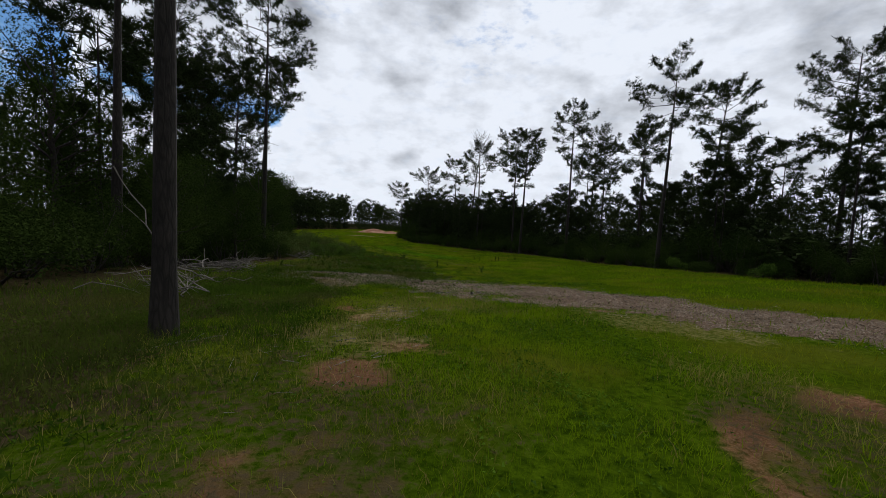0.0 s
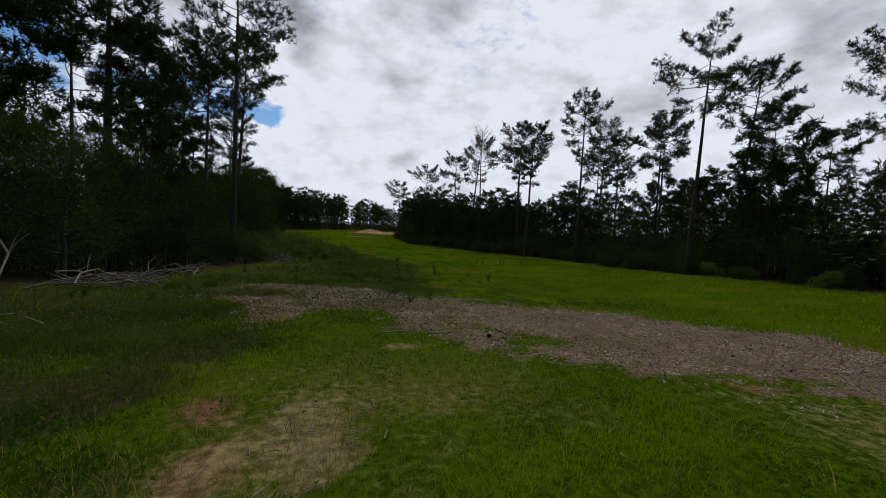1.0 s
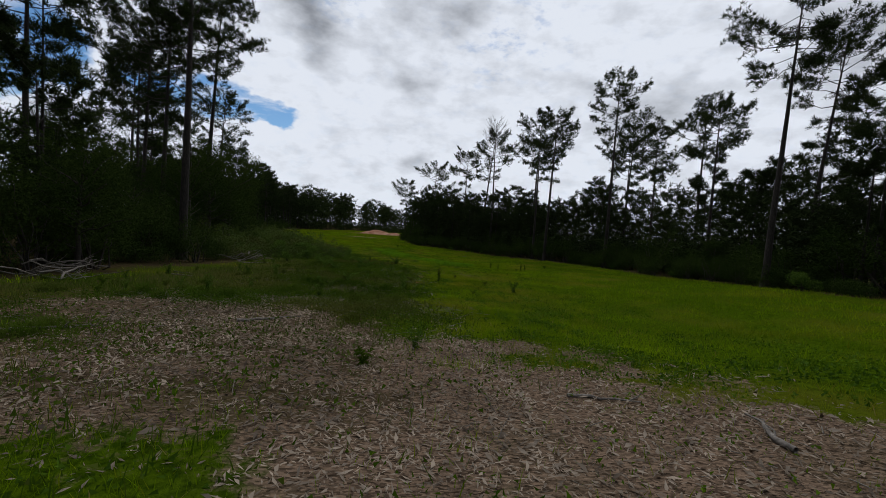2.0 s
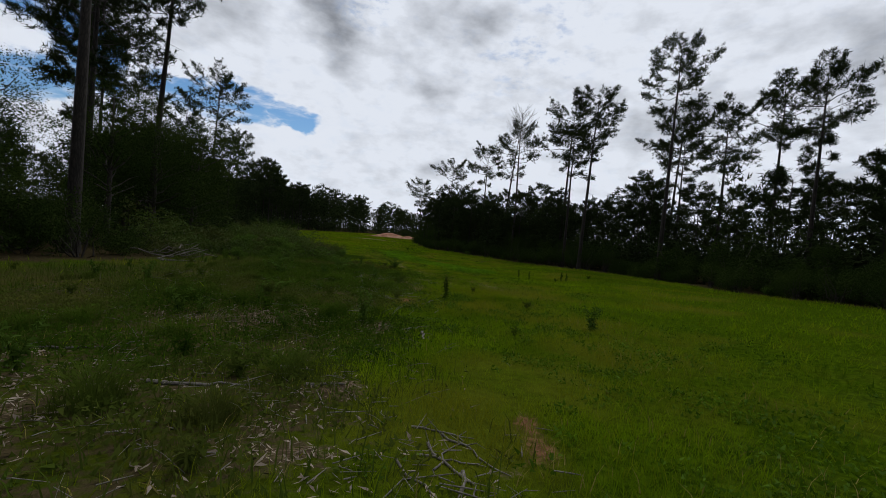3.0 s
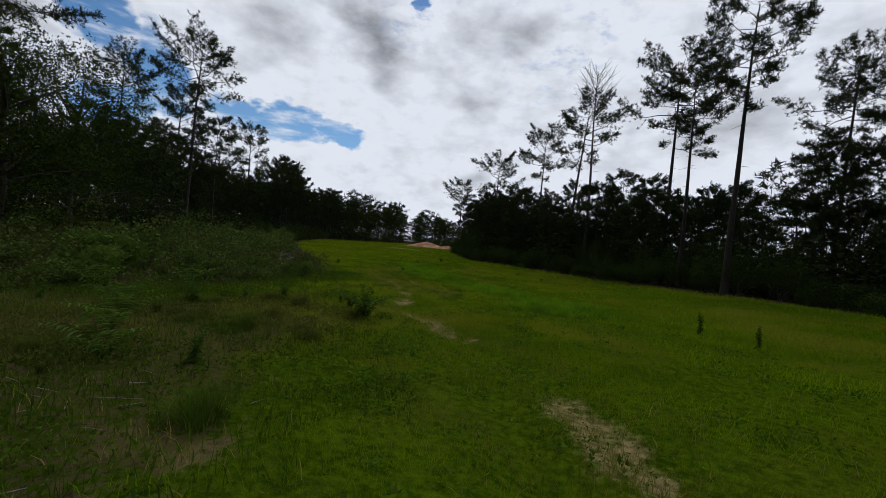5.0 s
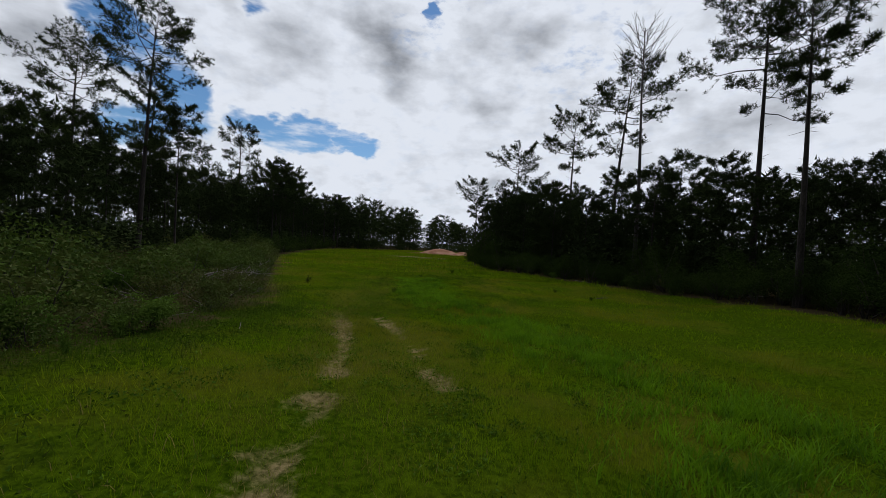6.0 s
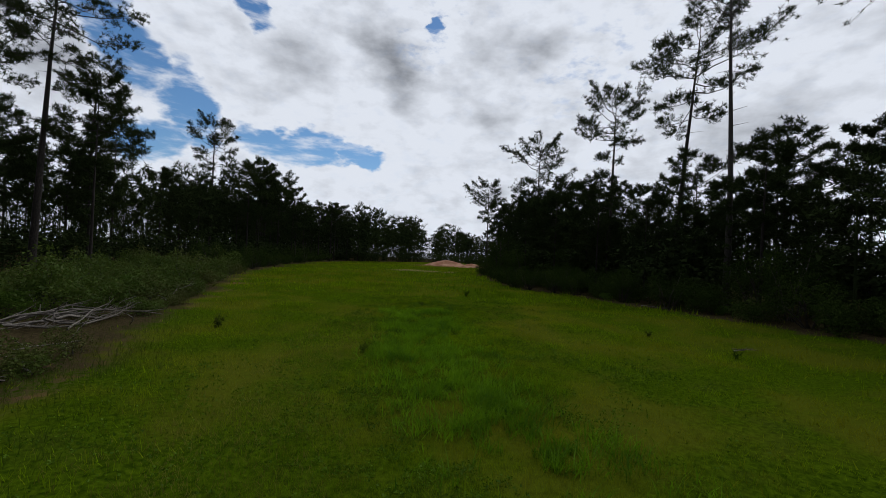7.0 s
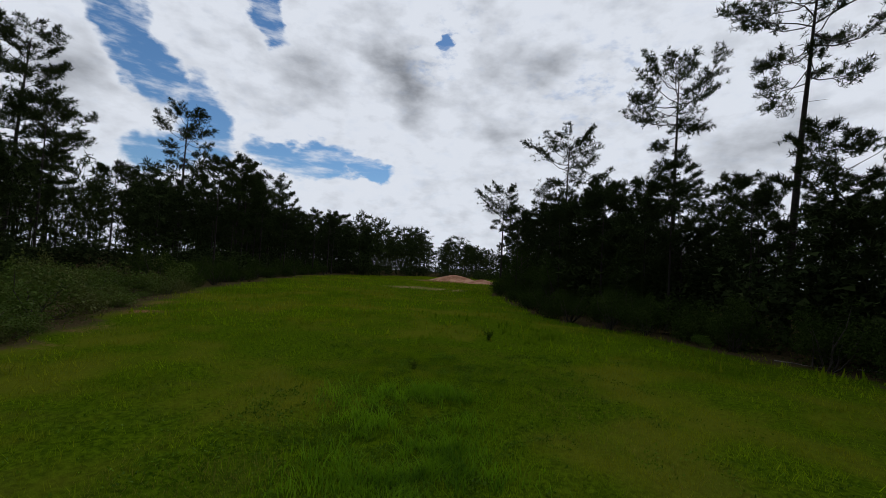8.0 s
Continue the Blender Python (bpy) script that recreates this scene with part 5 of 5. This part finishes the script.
SCRUB = [tagged(shrub(190 + k, h, w, 1500, 0.075, M_SCRUB, "bush", "low tangled olive-green scrub on the bank", "bush"), group="scrub on the bank") for k, (h, w) in enumerate(((1.0, 0.9), (1.4, 1.1), (0.7, 1.0)))]
for k in range(215):
    y = 49 + 67 * ((k + r2.random()) / 215) ** 0.9
    x = along(LEFT_EDGE, y) - 0.3 - 12 * r2.random() ** 1.5
    if math.hypot(x + 17.4, y - 83.0) < 3.2 and k > 3:
        continue
    s = r2.uniform(0.5, 1.75) * (1.0 if x < along(LEFT_EDGE, y) - 2 else 0.6)
    if k < 3:
        stand(SCRUB[k], x, y, r2.uniform(0, 360), s)
    else:
        place_copy(SCRUB[int(r2.integers(0, 3))], x, y, r2.uniform(0, 360), (s * 1.2, s * r2.uniform(0.8, 1.3)))


def fern(seed, height, fronds, pairs, material):
    """Arching stalks with pairs of long leaflets."""
    rng = np.random.default_rng(seed)
    root = new("weed")
    T = Soup()
    for k in range(fronds):
        a = k * 6.28 / fronds + rng.normal(0, 0.3)
        ln = height * rng.uniform(0.8, 1.2)
        u = np.linspace(0, 1, 6)
        out = ln * (0.15 * u + 0.65 * u ** 2)
        p = np.stack([np.cos(a) * out, np.sin(a) * out, ln * (1.15 * u - 0.45 * u ** 2.5) - 0.02], -1)
        S = Soup()
        S.tube(p, 0.006 * (1 - 0.75 * u), 3)
        part("stem", *S.arrays(), M_RANK, root)
        sd = np.array([-math.sin(a), math.cos(a), 0])
        w = np.linspace(0.22, 0.98, pairs)
        at = np.stack([np.interp(w, u, p[:, i]) for i in range(3)], -1)
        tri = []
        for side in (-1, 1):
            d = sd * side + np.array([math.cos(a), math.sin(a), 0]) * 0.35 + rng.normal(0, 0.12, (pairs, 3))
            q = ln * 0.26 * np.sin(w * 2.4 + 0.3)[:, None]
            mid, tip = at + d * q * 0.5 + [0, 0, 0.012], at + d * q - [0, 0, 0.03]
            h = np.array([math.cos(a), math.sin(a), 0]) * 0.024 * height / 0.7
            tri += [np.stack([at, mid + h, tip], 1), np.stack([at, tip, mid - h], 1)]
        T.blades(np.concatenate(tri))
    part("foliage", *T.arrays(), material, root)
    return tagged(root, "leafy weed with long paired leaflets on arching stalks", "weed", "ferny weeds")


FERN = fern(230, 0.75, 7, 9, M_LEAF_LIGHT)
FERN_AT = [(-2.7, 57.8, 1.1), (-4.3, 52.6, 0.8), (-5.2, 53.6, 0.9), (-4.9, 51.2, 0.8), (-6.5, 55.0, 1.0), (-8.6, 59.5, 1.2), (-10.4, 62.0, 1.4), (-9.8, 57.5, 1.2), (-12.0, 60.0, 1.5), (-10.8, 66.0, 1.2), (-6.3, 46.5, 0.9), (-5.0, 44.0, 0.8), (-7.5, 49.5, 1.0), (-3.9, 47.8, 0.7), (-11.5, 70.5, 1.1), (-3.4, 39.6, 0.7)]
for k, (x, y, s) in enumerate(FERN_AT):
    if k == 0:
        stand(FERN, x, y, 40, s, 0.0)
    else:
        place_copy(FERN, x, y, r2.uniform(0, 360), (s, s), 0.0)


def tussock(seed, blades, height, material, label):
    """A cushion of grass blades that lean out all round."""
    rng = np.random.default_rng(seed)
    a, r = rng.uniform(0, 6.28, blades), 0.22 * np.sqrt(rng.random(blades))
    h = height * rng.uniform(0.5, 1.1, blades) * (1.1 - 1.6 * r)
    w = rng.uniform(0.003, 0.006, blades)
    c, q = np.cos(a), np.sin(a)
    foot = np.stack([c * r, q * r, np.full(blades, -0.02)], -1)
    out = (0.25 + 2.4 * r) * h * rng.uniform(0.5, 1.3, blades)
    b = a + rng.normal(0, 0.5, blades)
    mid = foot + np.stack([np.cos(b) * out * 0.4, np.sin(b) * out * 0.4, h * 0.7], -1)
    tip = foot + np.stack([np.cos(b) * out, np.sin(b) * out, h * 0.92], -1)
    sd = np.stack([-q, c, 0 * c], -1) * w[:, None]
    T = Soup()
    T.blades(np.stack([foot - sd, foot + sd, mid], 1))
    T.blades(np.stack([mid - sd, tip, mid + sd], 1))
    ob = part("grass_tussock", *T.arrays(), material)
    return tagged(ob, label, "grass", "grass tussocks")


TUSS = [tussock(240, 480, 0.32, M_RANK, "dark rounded grass tussock among weeds"), tussock(241, 420, 0.24, M_RANK, "rounded grass tussock among weeds"), tussock(242, 400, 0.22, M_RANK, "dark low grass tussock among weeds")]
n = 0
while n < 130:
    y = r2.uniform(24, 62)
    x = r2.uniform(-8.5, 1.8)
    c = cover(np.array([x]), np.array([y]))
    if c[2][0] > 0.55 or c[4][0] < 0.25 or r2.random() > 1.3 - 0.012 * y or abs(x - float(path_x(y))) < 1.3:
        continue
    t, s = r2.uniform(0, 360), r2.uniform(0.5, 1.15)
    if n < 3:
        stand(TUSS[n], x, y, t, s, 0.0)
    else:
        place_copy(TUSS[int(r2.integers(0, 3))], x, y, t, (s, s * r2.uniform(0.8, 1.2)), 0.0)
    n += 1


def strewn_sticks():
    """Splintered pale sticks left by the clearing machine, in loose drifts."""
    rng = np.random.default_rng(250)
    S = Soup()
    for cx, cy, sx, sy, n in ((1.2, 31.4, 0.5, 0.6, 70), (-0.2, 31.2, 0.9, 0.9, 70), (-0.8, 33.6, 1.0, 0.9, 80), (-3.0, 32.3, 1.2, 1.2, 90), (-2.2, 36.9, 1.2, 1.0, 70), (-4.6, 29.5, 1.3, 1.8, 80), (-0.7, 41.4, 0.8, 0.9, 50), (-1.2, 46.5, 0.9, 1.2, 40), (-3.2, 50.6, 0.9, 1.0, 50), (-0.75, 15.5, 0.45, 0.6, 60), (-1.6, 12.8, 0.7, 0.8, 40), (3.6, 22.6, 2.5, 1.3, 70), (-0.6, 20.3, 1.2, 0.5, 30)):
        for k in range(n):
            x, y = cx + rng.normal(0, sx), cy + rng.normal(0, sy)
            a, ln = rng.normal(0.7, 0.9), rng.uniform(0.06, 0.24) * (2.0 if rng.random() < 0.12 else 1.0)
            u = np.array([-0.5, 0, 0.5]) * ln
            px, py = x + np.cos(a) * u, y + np.sin(a) * u
            r = rng.uniform(0.0018, 0.0055)
            z = ground_z(px, py) + r + rng.uniform(0.01, 0.05) + rng.normal(0, 0.10) * u
            S.tube(np.stack([px, py, z], -1), [r, r * 1.1, r * 0.6], 4)
    tagged(part("sticks", *S.arrays(), M_STICK), "pale splintered sticks strewn over weeds and soil", "sticks", kind="stuff")


strewn_sticks()


def lush_grass():
    """Longer, broader blades in dark tussocks."""
    rng = np.random.default_rng(95)
    n = 190000
    y = rng.uniform(63, 94, n)
    mid = np.interp(y, [63, 68, 72, 76, 83.6, 94], [3.0, 2.0, 0.6, -1.5, -5.3, -7.6]) + 1.6 * (grid_noise(0 * y, y, 3.5, 41) - 0.5)
    x = mid + rng.uniform(-2.6, 3.4, n)
    m = grid_noise(x, y, 1.0, 12) * 0.5 + grid_noise(x, y, 0.3, 13) * 0.5
    band = np.clip(1.05 - np.abs(x - mid - 0.2) / 2.6, 0, 1) ** 1.5
    k = rng.random(n) < np.clip(m * 3.0 - 1.0, 0, 1) * band
    x, y = x[k], y[k]
    h = rng.uniform(0.12, 0.34, len(x))
    v, f = blades_at(rng, x, y, h, rng.uniform(0.012, 0.024, len(x)), 1.3)
    tagged(part("lush_grass", v, f, M_LUSH), "lush broad-bladed grass in dark tussocks", "grass", kind="stuff")


lush_grass()
